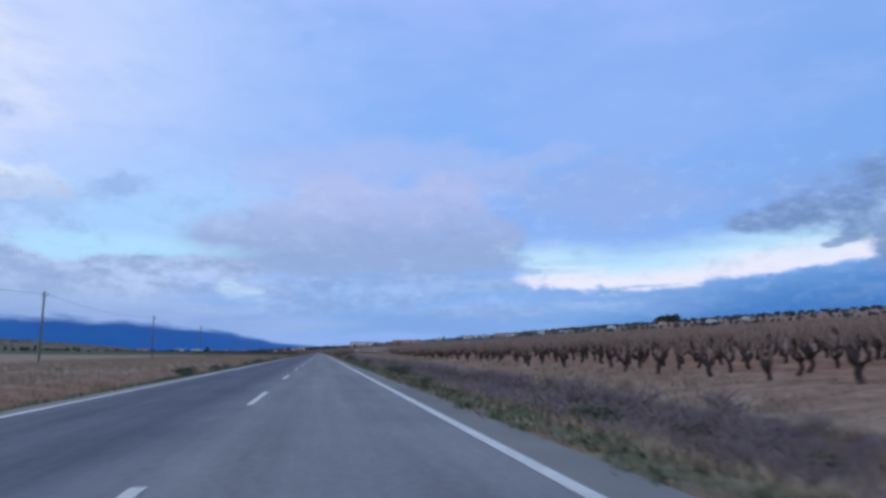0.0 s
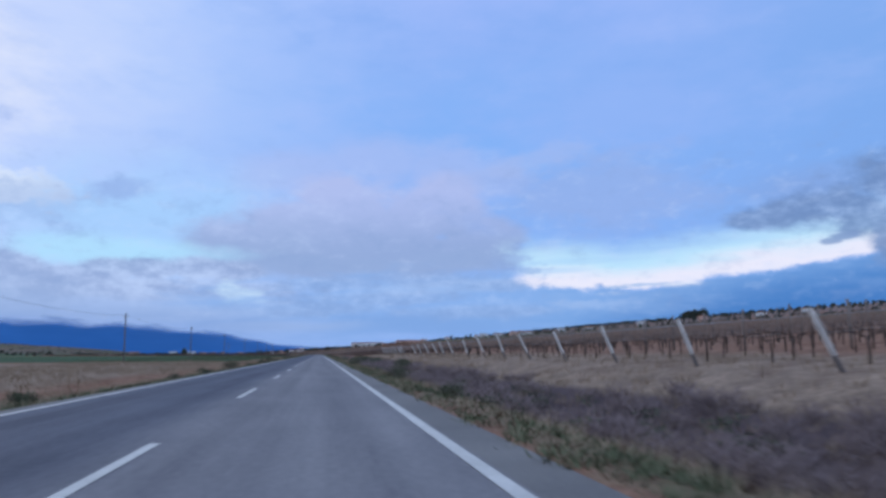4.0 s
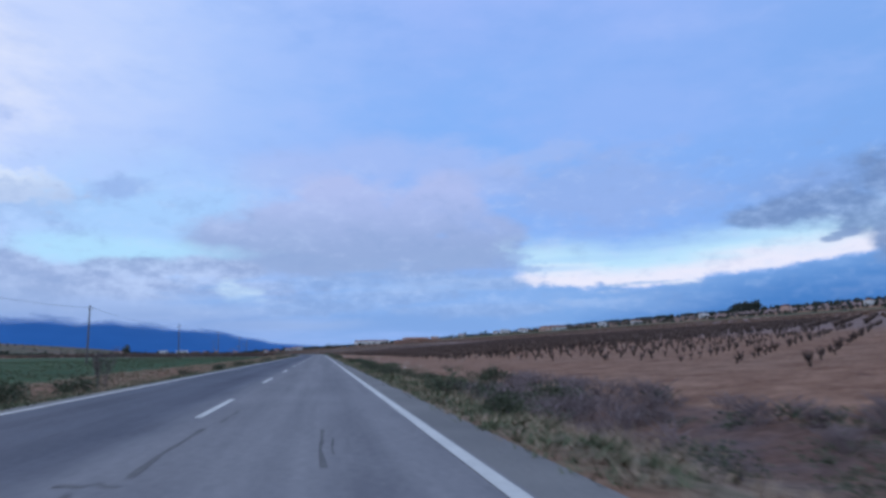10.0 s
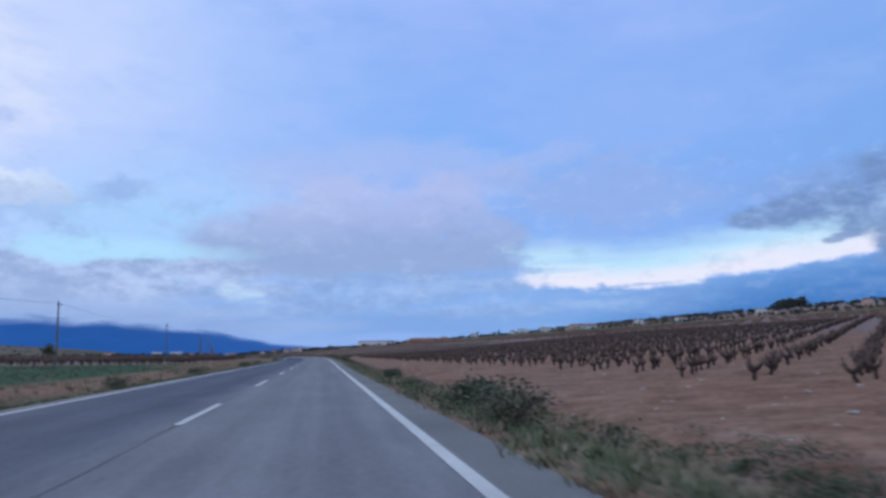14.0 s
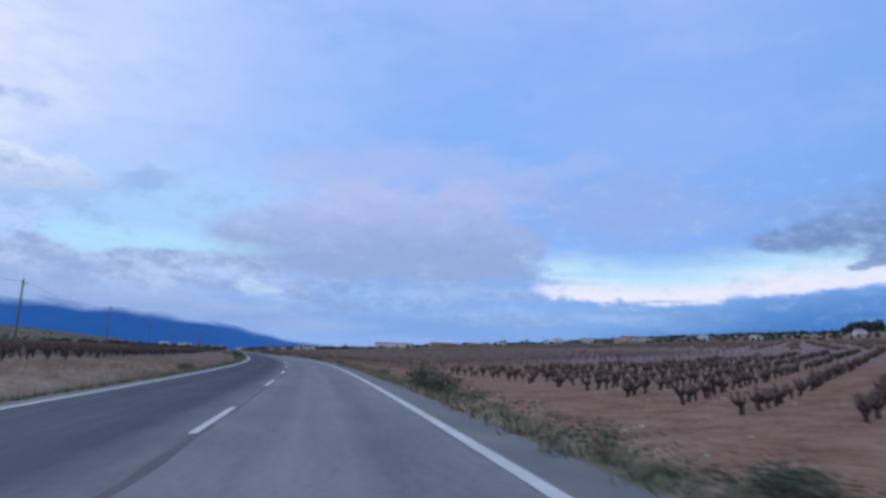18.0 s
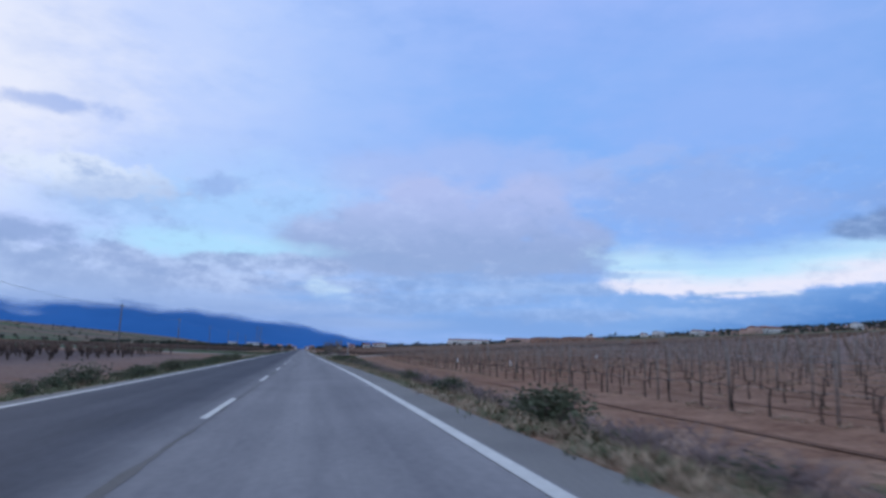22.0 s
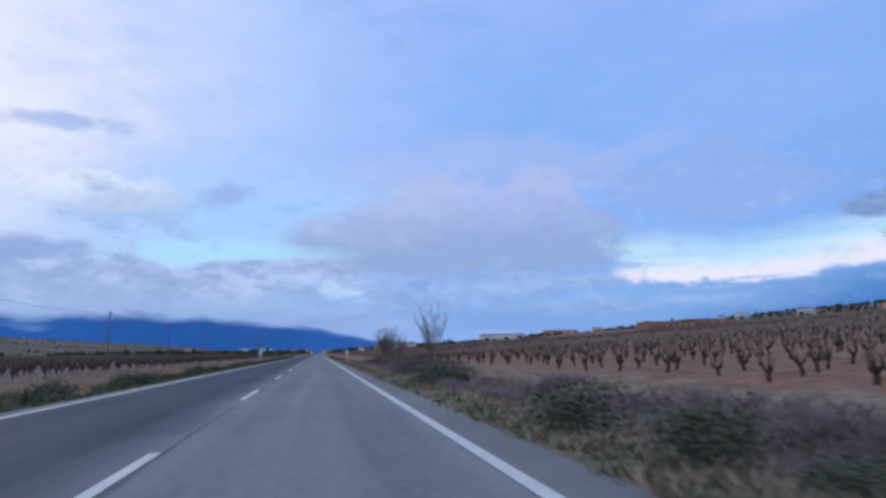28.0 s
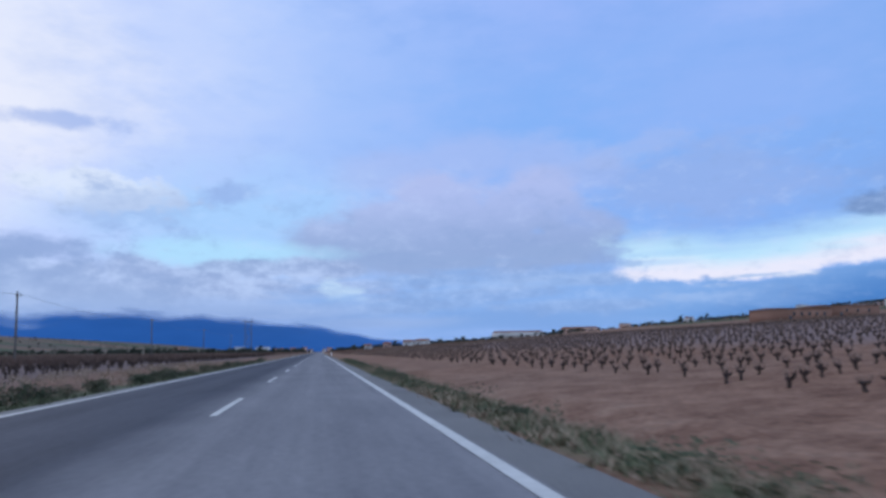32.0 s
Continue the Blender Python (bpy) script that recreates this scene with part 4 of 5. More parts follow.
def vine_stuff(name, templates, pts, label, turn=None, size=(0.9, 1.25), cane=M_CANE):
    """All the vines further off in one field."""
    wood, canes = [], []
    pick = rng.integers(len(templates), size=len(pts))
    for k, (trunk, arms, c) in enumerate(templates):
        q = pts[pick == k]
        if not len(q):
            continue
        at = ground_at(q[:, 0], q[:, 1])
        sc = size[0] + (size[1] - size[0]) * rng.random(len(q))
        tn = rng.random(len(q)) * 6.28 if turn is None else radians(turn + 90) + psi(q[:, 0])
        wood.append(scatter(tubes([trunk] + arms, 3), at, sc, tn)), canes.append(scatter(tubes(c, 3), at, sc, tn))
    ob = part(name, joined(wood), M_TRUNK)
    part("canes", joined(canes), cane, ob, "thin red-brown bare canes")
    return tagged(ob, label, "vineyard", kind="stuff")


def field(name, pts, near_l, far_l, label, one_label, templates, far_templates, turn=None, most=110, size=(0.9, 1.25), cane=M_CANE):
    dist = abs(pts[:, 1])
    close = pts[(dist < near_l) & (pts[:, 0] > -5) & (pts[:, 0] < 960)]
    if len(close) > most:
        close = close[np.argsort(abs(close[:, 1]))[:most]]
    chosen = {tuple(p) for p in close}
    rest = np.array([p for p in pts if tuple(p) not in chosen])
    vine_things(templates, close, one_label, name.replace("_", " "), turn, size, cane)
    d = abs(rest[:, 1])
    if (d < far_l).any():
        vine_stuff(name, templates, rest[d < far_l], label, turn, size, cane)
    if (d >= far_l).any():
        vine_stuff(name, far_templates, rest[d >= far_l], label, turn, size, cane)


OLD = "old gnarled bush vine with bare canes on brown soil"
OLD_ROWS = "rows of old bare bush vines on brown soil"
field("bush_vineyard", lattice(-30, 109, 12.3, 70, 62, 2.5, 1.25, 1), 16, 24, OLD_ROWS, OLD, BUSH, BUSH_FAR, most=45, size=(1.05, 1.4))
def past_edge(p):
    """The field edge lies further from the road before the bend."""
    return p[p[:, 1] > 15.4 - 1.6 * step(430, 490, p[:, 0])]


young = lattice(252, 348, 17, 90, 44, 2.8, 1.5, 2)
field("young_vineyard", young[young[:, 0] > 246 + 1.03 * (young[:, 1] - 13.4)], 22, 26, OLD_ROWS, "small bush vine on bare red soil", PRUNED, PRUNED_FAR, most=22, size=(0.45, 0.85), cane=M_CANE_DARK)
rows = lattice(350, 700, 10, 150, 43, 3.0, 1.05, 3)
rows = np.stack(unplan(rows[:, 1], rows[:, 0]), 1)
rows = rows[(rows[:, 1] > 13.8) & (rows[:, 1] < 120) & (rows[:, 0] < 566 + 0.35 * np.clip(rows[:, 1] - 20, 0, None))]
field("bush_vineyard", past_edge(rows), 18.5, 28, OLD_ROWS, OLD, PRUNED, PRUNED_FAR, most=75, size=(0.85, 1.12), cane=M_CANE_DARK)
field("bush_vineyard", off_side_road(lattice(742, 858, 13, 95, 58, 2.8, 1.45, 4)), 17, 26, OLD_ROWS, OLD, BUSH, BUSH_FAR, most=45, size=(0.88, 1.12))
field("bush_vineyard", lattice(858, 1120, 14, 95, 58, 2.5, 1.3, 4), 18, 28, OLD_ROWS, "short pruned bush vine on bare brown soil", PRUNED, PRUNED_FAR, most=40, size=(0.66, 0.86))
field("bush_vineyard", lattice(478, 705, -80, -13.0, -60, 2.8, 1.5, 5), 15, 24, OLD_ROWS, OLD, BUSH, BUSH_FAR, most=15, size=(0.9, 1.2), cane=M_CANE_DARK)
field("bush_vineyard", lattice(806, 1120, -70, -12.5, -60, 2.4, 1.2, 6), 16, 26, OLD_ROWS, OLD, BUSH, BUSH_FAR, most=12, size=(0.8, 1.1), cane=M_CANE_DARK)

# trellised rows that end in leaning posts
TIED = "trellised grapevine with bare canes tied to wires"
T_ROWS = "rows of trellised bare grapevines on brown soil"
pts1 = lattice(112, 300, 14.0, 75, 66, 2.95, 1.1, 7, 0.05)
pts1 = pts1[pts1[:, 0] < 239.2 + 1.03 * (pts1[:, 1] - 13.4)]
field("trellis_vineyard", pts1, 19, 32, T_ROWS, TIED, ROW, ROW_FAR, 66, 35, (0.9, 1.1))
end_post = part("end_post", tubes([[(0, 0, -0.2, 0.062), (0, 0, 0.42, 0.06)]], 6), M_BARK)
part("shaft", tubes([[(0, 0, 0.40, 0.064), (0, 0, 1.46, 0.054)]], 6), M_POST, end_post, "pale limed upper length")
part("cap", tubes([[(0, 0, 1.45, 0.057), (0, 0, 1.49, 0.045)]], 6), M_POST, end_post)
tagged(end_post, "pale vineyard end post leaning outward, dark at its foot", "post", "leaning end posts")
first = True
d66 = np.array((math.cos(radians(66)), math.sin(radians(66))))
ends = [(110.8, 12.5), (117.0, 12.6), (123.6, 12.7), (129.6, 12.9), (135.4, 13.0), (141.4, 13.2), (147.3, 13.3), (153.2, 13.5), (159.0, 13.6), (165.0, 13.7), (170.9, 13.7), (175.8, 13.7), (179.3, 13.7),
        (184.8, 13.7), (190.7, 13.7), (194.9, 13.7), (207.2, 13.7), (211.2, 13.7), (217.0, 13.7), (222.0, 13.7), (227.7, 13.7), (233.0, 13.7), (238.2, 13.7), (105.0, 24.4)]
ends += [(239.6 + 3.1 * k, 14.4 + 3.0 * k) for k in range(8)]
for s, l in ends:
    m = Matrix.Translation(spot(s, l)) @ pose(0, 0, 0, 0, 0, heading(s)) @ pose(0, 0, 0, 8 * rng.random(), -20 - 10 * rng.random(), 0)
    if first:
        end_post.matrix_basis, first = m, False
    else:
        copy_thing(end_post, m)


def wires(rows, heights, name, label):
    lines = []
    for p, q in rows:
        n = max(2, int(np.linalg.norm(np.subtract(q, p)) / 12) + 1)
        s, l = np.linspace(p[0], q[0], n), np.linspace(p[1], q[1], n)
        at = ground_at(s, l)
        for h in heights:
            lines.append([(x, y, z + h, 0.006) for x, y, z in at])
    return tagged(part(name, tubes(lines, 3), M_WIRE), label, "wire", kind="stuff")


wires([((111.1 + 2.95 * k, 14.0), (111.1 + 2.95 * k + d66[0] * 50, 14.0 + d66[1] * 50)) for k in range(44)], (0.75, 1.2), "trellis_wire", "thin steel trellis wires along the vine rows")
stakes1 = np.array([(111.1 + 2.95 * k + d66[0] * 6 * j, 14.0 + d66[1] * 6 * j) for k in range(45) for j in range(1, 9)])

# trellised rows beside the road after the bend
L2 = [13.2 + 2.6 * k for k in range(22)]
near_row = []
for k, l in enumerate(L2):
    s = np.arange(571 + (l - 13.2) * 0.5, 725.5 + (l - 13.2) * 0.62, 1.7)
    near_row.append(np.stack((s, l + 0 * s), 1) + 0.05 * rng.standard_normal((len(s), 2)))
vine_things(ROW, near_row[0][::2][:52], TIED, "vine row beside the road", -90, (0.95, 1.18))
vine_stuff("trellis_vineyard", ROW, np.concatenate([near_row[0][1::2], near_row[0][::2][52:]] + near_row[1:5]), T_ROWS, -90, (0.95, 1.18))
vine_stuff("trellis_vineyard", ROW_FAR, np.concatenate(near_row[5:]), T_ROWS, -90, (0.95, 1.18))
wires([((571 + (l - 13.2) * 0.5, l), (725.5 + (l - 13.2) * 0.62, l)) for l in L2[:9]], (0.7, 1.05, 1.4), "trellis_wire", "thin steel trellis wires along the vine rows")
stake = part("trellis_stake", box_arrays(0.05, 0.04, 1.75, 0, 0, -0.1), M_STAKE)
part("wire_clip", box_arrays(0.07, 0.06, 0.03, 0, 0, 1.38), M_WIRE, stake)
tagged(stake, "rusty steel trellis stake between vines", "stake", "trellis stakes")
first = True
for l in L2[:2]:
    for s in np.arange(574, 726, 4.0):
        m = Matrix.Translation(spot(s, l)) @ pose(0, 0, 0, 3 * (rng.random() - 0.5), 3 * (rng.random() - 0.5), heading(s))
        if first:
            stake.matrix_basis, first = m, False
        else:
            copy_thing(stake, m)
far_stakes = np.concatenate([np.stack((np.arange(584, 728, 5.0), l + 0 * np.arange(584, 728, 5.0)), 1) for l in L2[2:]] + [stakes1])
tagged(part("trellis_stakes", scatter(box_arrays(0.06, 0.06, 1.8, 0, 0, -0.1), ground_at(far_stakes[:, 0], far_stakes[:, 1]), np.ones(len(far_stakes)), np.zeros(len(far_stakes))), M_STAKE),
       "rusty steel stakes in the far vine rows", "stakes", kind="stuff")
# furrows are flat strips in a darker soil colour
M_FURROW = material("dark_furrow_soil", (0.066, 0.033, 0.022), (0.165, 0.086, 0.055), 0.95, 6, 0.6, 0.5, 20)
for s0, s1, l0, w in ((566, 722, 10.9, 0.14), (580, 726, 14.6, 0.14), (584, 728, 17.2, 0.14)):
    part("furrow", strip(s0, s1, l0, l0 + w, 0.045, 1.0, 2, terrain, 0.03), M_FURROW, ground, "dark ploughed furrow along the vine rows")
brace = None
for s, l in ((571.5, 13.2), (574.0, 15.8), (726, 13.2), (727.6, 15.8), (729.3, 18.4)):
    m = Matrix.Translation(spot(s, l)) @ pose(0, 0, 0, 0, 0, heading(s)) @ pose(0, 0, 0, -24 if s > 600 else 20, 0, 0)
    if brace is None:
        brace = part("row_end_post", tubes([[(0, 0, -0.2, 0.06), (0, 0, 1.85, 0.05)]], 6), M_BARK, at=m)
        part("wire_tie", tubes([[(0, 0, 1.38, 0.062), (0, 0, 1.42, 0.062)]], 6), M_WIRE, brace)
        tagged(brace, "grey wooden row-end post leaning against its wires", "post", "row end posts")
    else:
        copy_thing(brace, m)
lean = Matrix.Translation(spot(575.2, 10.6)) @ pose(0, 0, 0, 0, 0, heading(575)) @ pose(0, 0, 0, -8, -15, 0)
lone = part("row_end_post", tubes([[(0, 0, -0.2, 0.05), (0, 0, 1.9, 0.042)]], 6), M_STAKE, at=lean)
part("cap", tubes([[(0, 0, 1.89, 0.046), (0, 0, 1.93, 0.035)]], 6), M_STAKE, lone)
tagged(lone, "grey row-end post leaning over the furrow", "post", "row end posts")
tube_guard = part("vine_guard", tubes([[(0, 0, 0, 0.045), (0, 0, 0.36, 0.045)]], 8), M_SIGNWHITE)
tagged(tube_guard, "white plastic guard round a young vine", "vine guard", "vine guards")
for k, (s, l) in enumerate(((663.4, 15.7), (680.5, 15.7), (672, 25.9))):
    m = Matrix.Translation(spot(s, l, 0.4))
    if k:
        copy_thing(tube_guard, m)
    else:
        tube_guard.matrix_basis = m

# far vineyards, only a dark mass of rows
r2 = np.random.default_rng(5)
fv = np.concatenate((lattice(0, 1900, 95, 330, 44, 6.5, 3.2, 8, 0.8), lattice(1122, 2000, 12, 95, 40, 6.0, 3.0, 9, 0.8),
                     lattice(1100, 2000, -120, -12, -40, 6.0, 3.0, 10, 0.8), lattice(480, 1100, -140, -82, -50, 6.0, 3.0, 12, 0.8)))
clump = (np.array([(-0.9, 0, 0), (0.9, 0.2, 0), (0.2, 0, 0.9), (0, -0.9, 0), (0.1, 0.9, 0), (-0.3, 0.1, 0.8), (0.6, -0.5, 0.7), (-0.7, 0.5, 0.75)]),
         np.array([(0, 1, 2), (3, 4, 5), (0, 4, 6), (3, 1, 7)]))
tagged(part("far_vineyard", scatter(clump, ground_at(fv[:, 0], fv[:, 1]), 0.6 + 0.35 * r2.random(len(fv)), 6.28 * r2.random(len(fv))), M_CANE),
       "distant dark rows of bare vines", "vineyard", kind="stuff")


# ---- plants of the verge ----
def tuft(seed, blades, height, spread, width):
    r = np.random.default_rng(seed)
    V, F = [], []
    for i in range(blades):
        w = r.random() * 6.28
        x, y = spread * 0.5 * r.standard_normal(2)
        h = height * (0.6 + 0.6 * r.random())
        lean = spread * (0.5 + r.random())
        a = w + 1.57
        V += [(x - width * math.cos(a), y - width * math.sin(a), -0.02), (x + width * math.cos(a), y + width * math.sin(a), -0.02), (x + lean * math.cos(w), y + lean * math.sin(w), h)]
        F.append((3 * i, 3 * i + 1, 3 * i + 2))
    return np.array(V), np.array(F)


def sow(name, templates, s, l, size, mat, label, category="grass"):
    pick = rng.integers(len(templates), size=len(s))
    out = []
    for k, t in enumerate(templates):
        q = pick == k
        out.append(scatter(t, ground_at(s[q], l[q]), size[q], 6.28 * rng.random(q.sum())))
    return tagged(part(name, joined(out), mat), label, category, kind="stuff")


def away(s, l):
    """True where no side road lies."""
    k = 731 + (l - 4.1) / math.tan(radians(53))
    right = (l > 0) & (abs(s - k) * 0.8 < 3.1 + 4.5 * np.exp(-np.clip(l - 4.1, 0, None) / 2.6))
    k = 727 + (-4.0 - l) / math.tan(radians(78))
    left = (l < 0) & (abs(s - k) < 3.1 + 4.5 * np.exp(-np.clip(-4 - l, 0, None) / 3.4))
    return ~(right | left)


def band(n, s0, s1, l0, l1, clumps=6.0):
    """Random places in a band, thicker in some stretches than in others."""
    s, l = s0 + (s1 - s0) * rng.random(n), l0 + (l1 - l0) * rng.random(n)
    k = 0.5 + 0.5 * soft_noise(s, l, clumps) + 0.25 * soft_noise(s, l, 1.3)
    keep = (rng.random(n) < np.clip(k * 1.3, 0.08, 1)) & away(s, l)
    return s[keep], l[keep]


GRASS = [tuft(k, 15, 0.10, 0.15, 0.011) for k in range(5)]
TALL = [tuft(10 + k, 13, 0.30, 0.22, 0.008) for k in range(5)]


def both(*bands):
    return np.concatenate([b[0] for b in bands]), np.concatenate([b[1] for b in bands])


s, l = both(band(8500, -8, 460, 4.22, 5.6), band(2400, 460, 700, 4.22, 5.4), band(6500, 700, 960, 4.22, 5.7), band(4000, 190, 225, 5.2, 9), band(4000, 222, 249, 6.5, 11), band(1500, 690, 724, 5, 7.5), band(5000, 300, 420, 4.6, 8.5))
sow("verge_grass", GRASS, s, l, 0.7 + 0.8 * rng.random(len(s)), M_GREEN, "low green grass along the asphalt edge")
s, l = both(band(9000, -8, 960, -5.6, -4.15), band(5000, 700, 800, -9, -5), band(3000, 250, 480, -8.5, -5))
sow("verge_grass", GRASS, s, l, 0.7 + 0.9 * rng.random(len(s)), M_GREEN, "low green grass along the asphalt edge")
s, l = both(band(4000, -8, 118, 5.2, 8.6), band(4500, -8, 118, 8.6, 13), band(4200, 118, 250, 5.2, 11), band(2600, 100, 252, 9, 16), band(2600, 250, 560, 5.2, 7.6), band(3500, 556, 715, 5.2, 8), band(9000, 745, 876, 5.2, 11.5), band(500, 876, 960, 5.2, 6.6))
sow("dry_grass", TALL, s, l, 0.45 + 0.6 * rng.random(len(s)), M_STRAW, "pale dry grass on the verge and field edge")
s, l = both(*[band(620, 571 + 0.5 * (q - 13.2), 725 + 0.62 * (q - 13.2), q - 0.28, q + 0.28, 9.0) for q in L2[:9]])
sow("row_strips", GRASS, s, l, 0.7 + 0.7 * rng.random(len(s)), M_STRAW, "pale dry weeds left under the trellised rows", "weeds")
s, l = both(band(22000, 0, 210, -26, -4.8), band(6000, 210, 470, -8.5, -4.8), band(7000, 455, 570, -13, -4.8), band(3000, 800, 960, -13, -6), band(900, 570, 720, -6.5, -4.8))
sow("dry_grass", TALL, s, l, 0.45 + 0.7 * rng.random(len(s)), M_STRAW, "pale dry grass on the verge and field edge")
s, l = both(band(16000, 215, 478, -40, -9.5), band(5000, 730, 800, -40, -7.5))
sow("young_corn", [tuft(70 + k, 9, 0.08, 0.12, 0.02) for k in range(4)], s, l, 0.8 + 0.5 * rng.random(len(s)), M_GREEN, "young green corn covering the field", "crop")


s, l = both(band(6000, 440, 715, 4.3, 6.8), band(3000, -8, 440, 4.3, 6.2), band(4500, 745, 960, 4.3, 6.2))
sow("dry_grass", GRASS, s, l, 0.8 + 0.9 * rng.random(len(s)), M_STRAW, "short pale dry grass beside the asphalt")


def brush(seed, n=16, height=0.40):
    r = np.random.default_rng(seed)
    lines = []
    for i in range(n):
        w, q = 6.28 * r.random(), 0.1 + 0.35 * r.random()
        h = height * (0.5 + 0.6 * r.random())
        p = (0.1 * r.standard_normal(), 0.1 * r.standard_normal(), -0.03, 0.009)
        m = (p[0] + 0.5 * q * math.cos(w), p[1] + 0.5 * q * math.sin(w), 0.55 * h, 0.008)
        lines.append([p, m, (p[0] + q * math.cos(w + 0.5), p[1] + q * math.sin(w + 0.5), h, 0.006)])
        lines.append([m, (m[0] + 0.2 * math.cos(w - 1.2), m[1] + 0.2 * math.sin(w - 1.2), h * 0.9, 0.005)])
    return tubes(lines, 3)


BRUSHES = [brush(80 + k) for k in range(5)]
s, l = both(band(2300, -8, 118, 5.9, 9.4, 4), band(1500, 118, 226, 6.2, 9.6, 4), band(2000, 745, 876, 6.0, 10.0, 4), band(260, 284, 306, 6.4, 10.0, 4), band(700, 574, 690, 5.3, 7.0, 4))
open_field = (s > 797) & (s < 811.5) & (l > 7.6)
s, l = s[~open_field], l[~open_field]
sow("dry_brush", BRUSHES, s, l, 0.55 + 0.75 * rng.random(len(s)), M_STALK, "dry purple-grey stalks and brush in the ditch", "brush")


def leaves(seed, n, rx, rz, size, low=0.1):
    """A crown of single leaves, thicker in clumps, with gaps."""
    r = np.random.default_rng(seed)
    hubs = r.standard_normal((max(6, n // 28), 3))
    hubs /= np.linalg.norm(hubs, axis=1)[:, None]
    hubs *= (0.35 + 0.6 * r.random((len(hubs), 1)))
    c = hubs[r.integers(len(hubs), size=n)] + 0.24 * r.standard_normal((n, 3))
    c = c * (rx, rx, rz) + (0, 0, rz + low)
    c[:, 2] = np.maximum(c[:, 2], 0.03)
    a, b = r.standard_normal((n, 3)), r.standard_normal((n, 3))
    a /= np.linalg.norm(a, axis=1)[:, None]
    b -= a * (a * b).sum(1)[:, None]
    b /= np.linalg.norm(b, axis=1)[:, None]
    k = size * (0.6 + 0.8 * r.random((n, 1)))
    V = np.stack((c - a * k, c + b * k * 0.6, c + a * k, c - b * k * 0.6), 1).reshape(-1, 3)
    q = np.arange(n)[:, None] * 4
    return V, np.concatenate((q + (0, 1, 2), q + (0, 2, 3)))


WEEDS = [leaves(400 + k, 120, 0.40, 0.16, 0.021, 0.0) for k in range(5)]
s, l = both(band(950, 192, 247, 7.0, 9.9, 3), band(900, 690, 723, 5.7, 9.0, 3), band(220, 283, 330, 5.8, 9.4, 3), band(170, 338, 354, 6.3, 9.2, 3), band(260, 368, 404, 5.8, 9.0, 3), band(300, -8, 120, 5.8, 8.8, 3),
            band(180, 120, 192, 5.6, 8.6, 3), band(260, 745, 866, 5.6, 9.0, 3), band(420, 574, 690, 5.2, 7.0, 3), band(420, 404, 566, 4.8, 6.8, 3), band(150, 868, 960, 4.5, 5.3, 3), band(160, 248, 283, 5.0, 8.2, 3))
sow("verge_weeds", WEEDS, s, l, 0.6 + 0.8 * rng.random(len(s)), M_SHRUB, "low dark green weeds growing in the ditch", "weeds")


def shrub(seed, rx, rz, n, mat, label):
    r = np.random.default_rng(seed)
    stems = []
    for i in range(7):
        w = 6.28 * r.random()
        stems.append([(0, 0, -0.05, 0.018), (0.4 * rx * math.cos(w), 0.4 * rx * math.sin(w), rz * 0.8, 0.012), (0.75 * rx * math.cos(w + 0.3), 0.75 * rx * math.sin(w + 0.3), rz * 1.5, 0.005)])
    ob = part("shrub", tubes(stems, 3), M_BRUSH)
    part("foliage", leaves(seed, n, rx, rz, 0.030, 0.02), mat, ob)
    return tagged(ob, label, "shrub", "verge shrubs")


SHRUBS = [shrub(100 + k, 0.42 + 0.06 * k, 0.26 + 0.03 * k, 1300, M_SHRUB, "low dark green shrub on the grassy verge") for k in range(4)]
shrubs_a = [(12, 6.3, 1.3), (24, 5.2, 0.8), (33, 5.4, 1.2), (40, 5.6, 1), (50, 7.6, 1.3), (62.3, 5.7, 1.6), (76, 5.3, 0.9), (91, 5.5, 1.5), (101, 5.6, 1.4),
            (107, 6.3, 1.2), (128, 5.3, 1), (141, 5.4, 1.2), (165, 8.6, 1.6), (170, 9, 1.7), (176, 5.2, 1.4), (183, 5.5, 1.2), (194, 8.8, 1.7), (199, 9.2, 1.6),
            (205, 8, 1.5), (214, 8.6, 1.6), (226, 9.3, 1.5), (230, 8.4, 1.6), (231, 7.6, 1.5)]   # by the first vineyards
shrubs_b = [(236, 9, 1.8), (240, 8.2, 1.7), (242, 10.3, 1.4), (245, 9, 1.6), (256.6, 6.9, 1.5), (257, 6.4, 1.7), (258, 6.8, 1.6), (262, 5.9, 1.4), (268, 5.2, 1.1),
            (276, 5.3, 1.2), (290, 5, 1), (296, 8, 1.7), (297, 5.4, 1.3), (301, 7.4, 1.6), (305, 8.6, 1.6), (311, 5.1, 0.9), (312.7, 5.3, 1.4), (315, 7.6, 1.4),
            (316.6, 6.6, 1.3), (318, 4.9, 1.2), (322, 5, 1.2)]   # by the young vines
shrubs_c = [(347, 5.2, 1.2), (352, 6.6, 1.5), (377, 5.8, 1.3), (384, 7, 1.2), (386, 8.2, 1.6), (391, 7.6, 1.5), (396, 8.4, 1.5), (402, 5, 1.5), (406, 5.4, 1.6),
            (421, 5.2, 1.2), (474, 5, 1.3), (480, 5.1, 1.4), (486, 5.4, 1.2), (510, 5.4, 1), (525, 5.2, 1.6), (528, 5.3, 1.5), (545, 5.6, 0.8)]   # before the bend
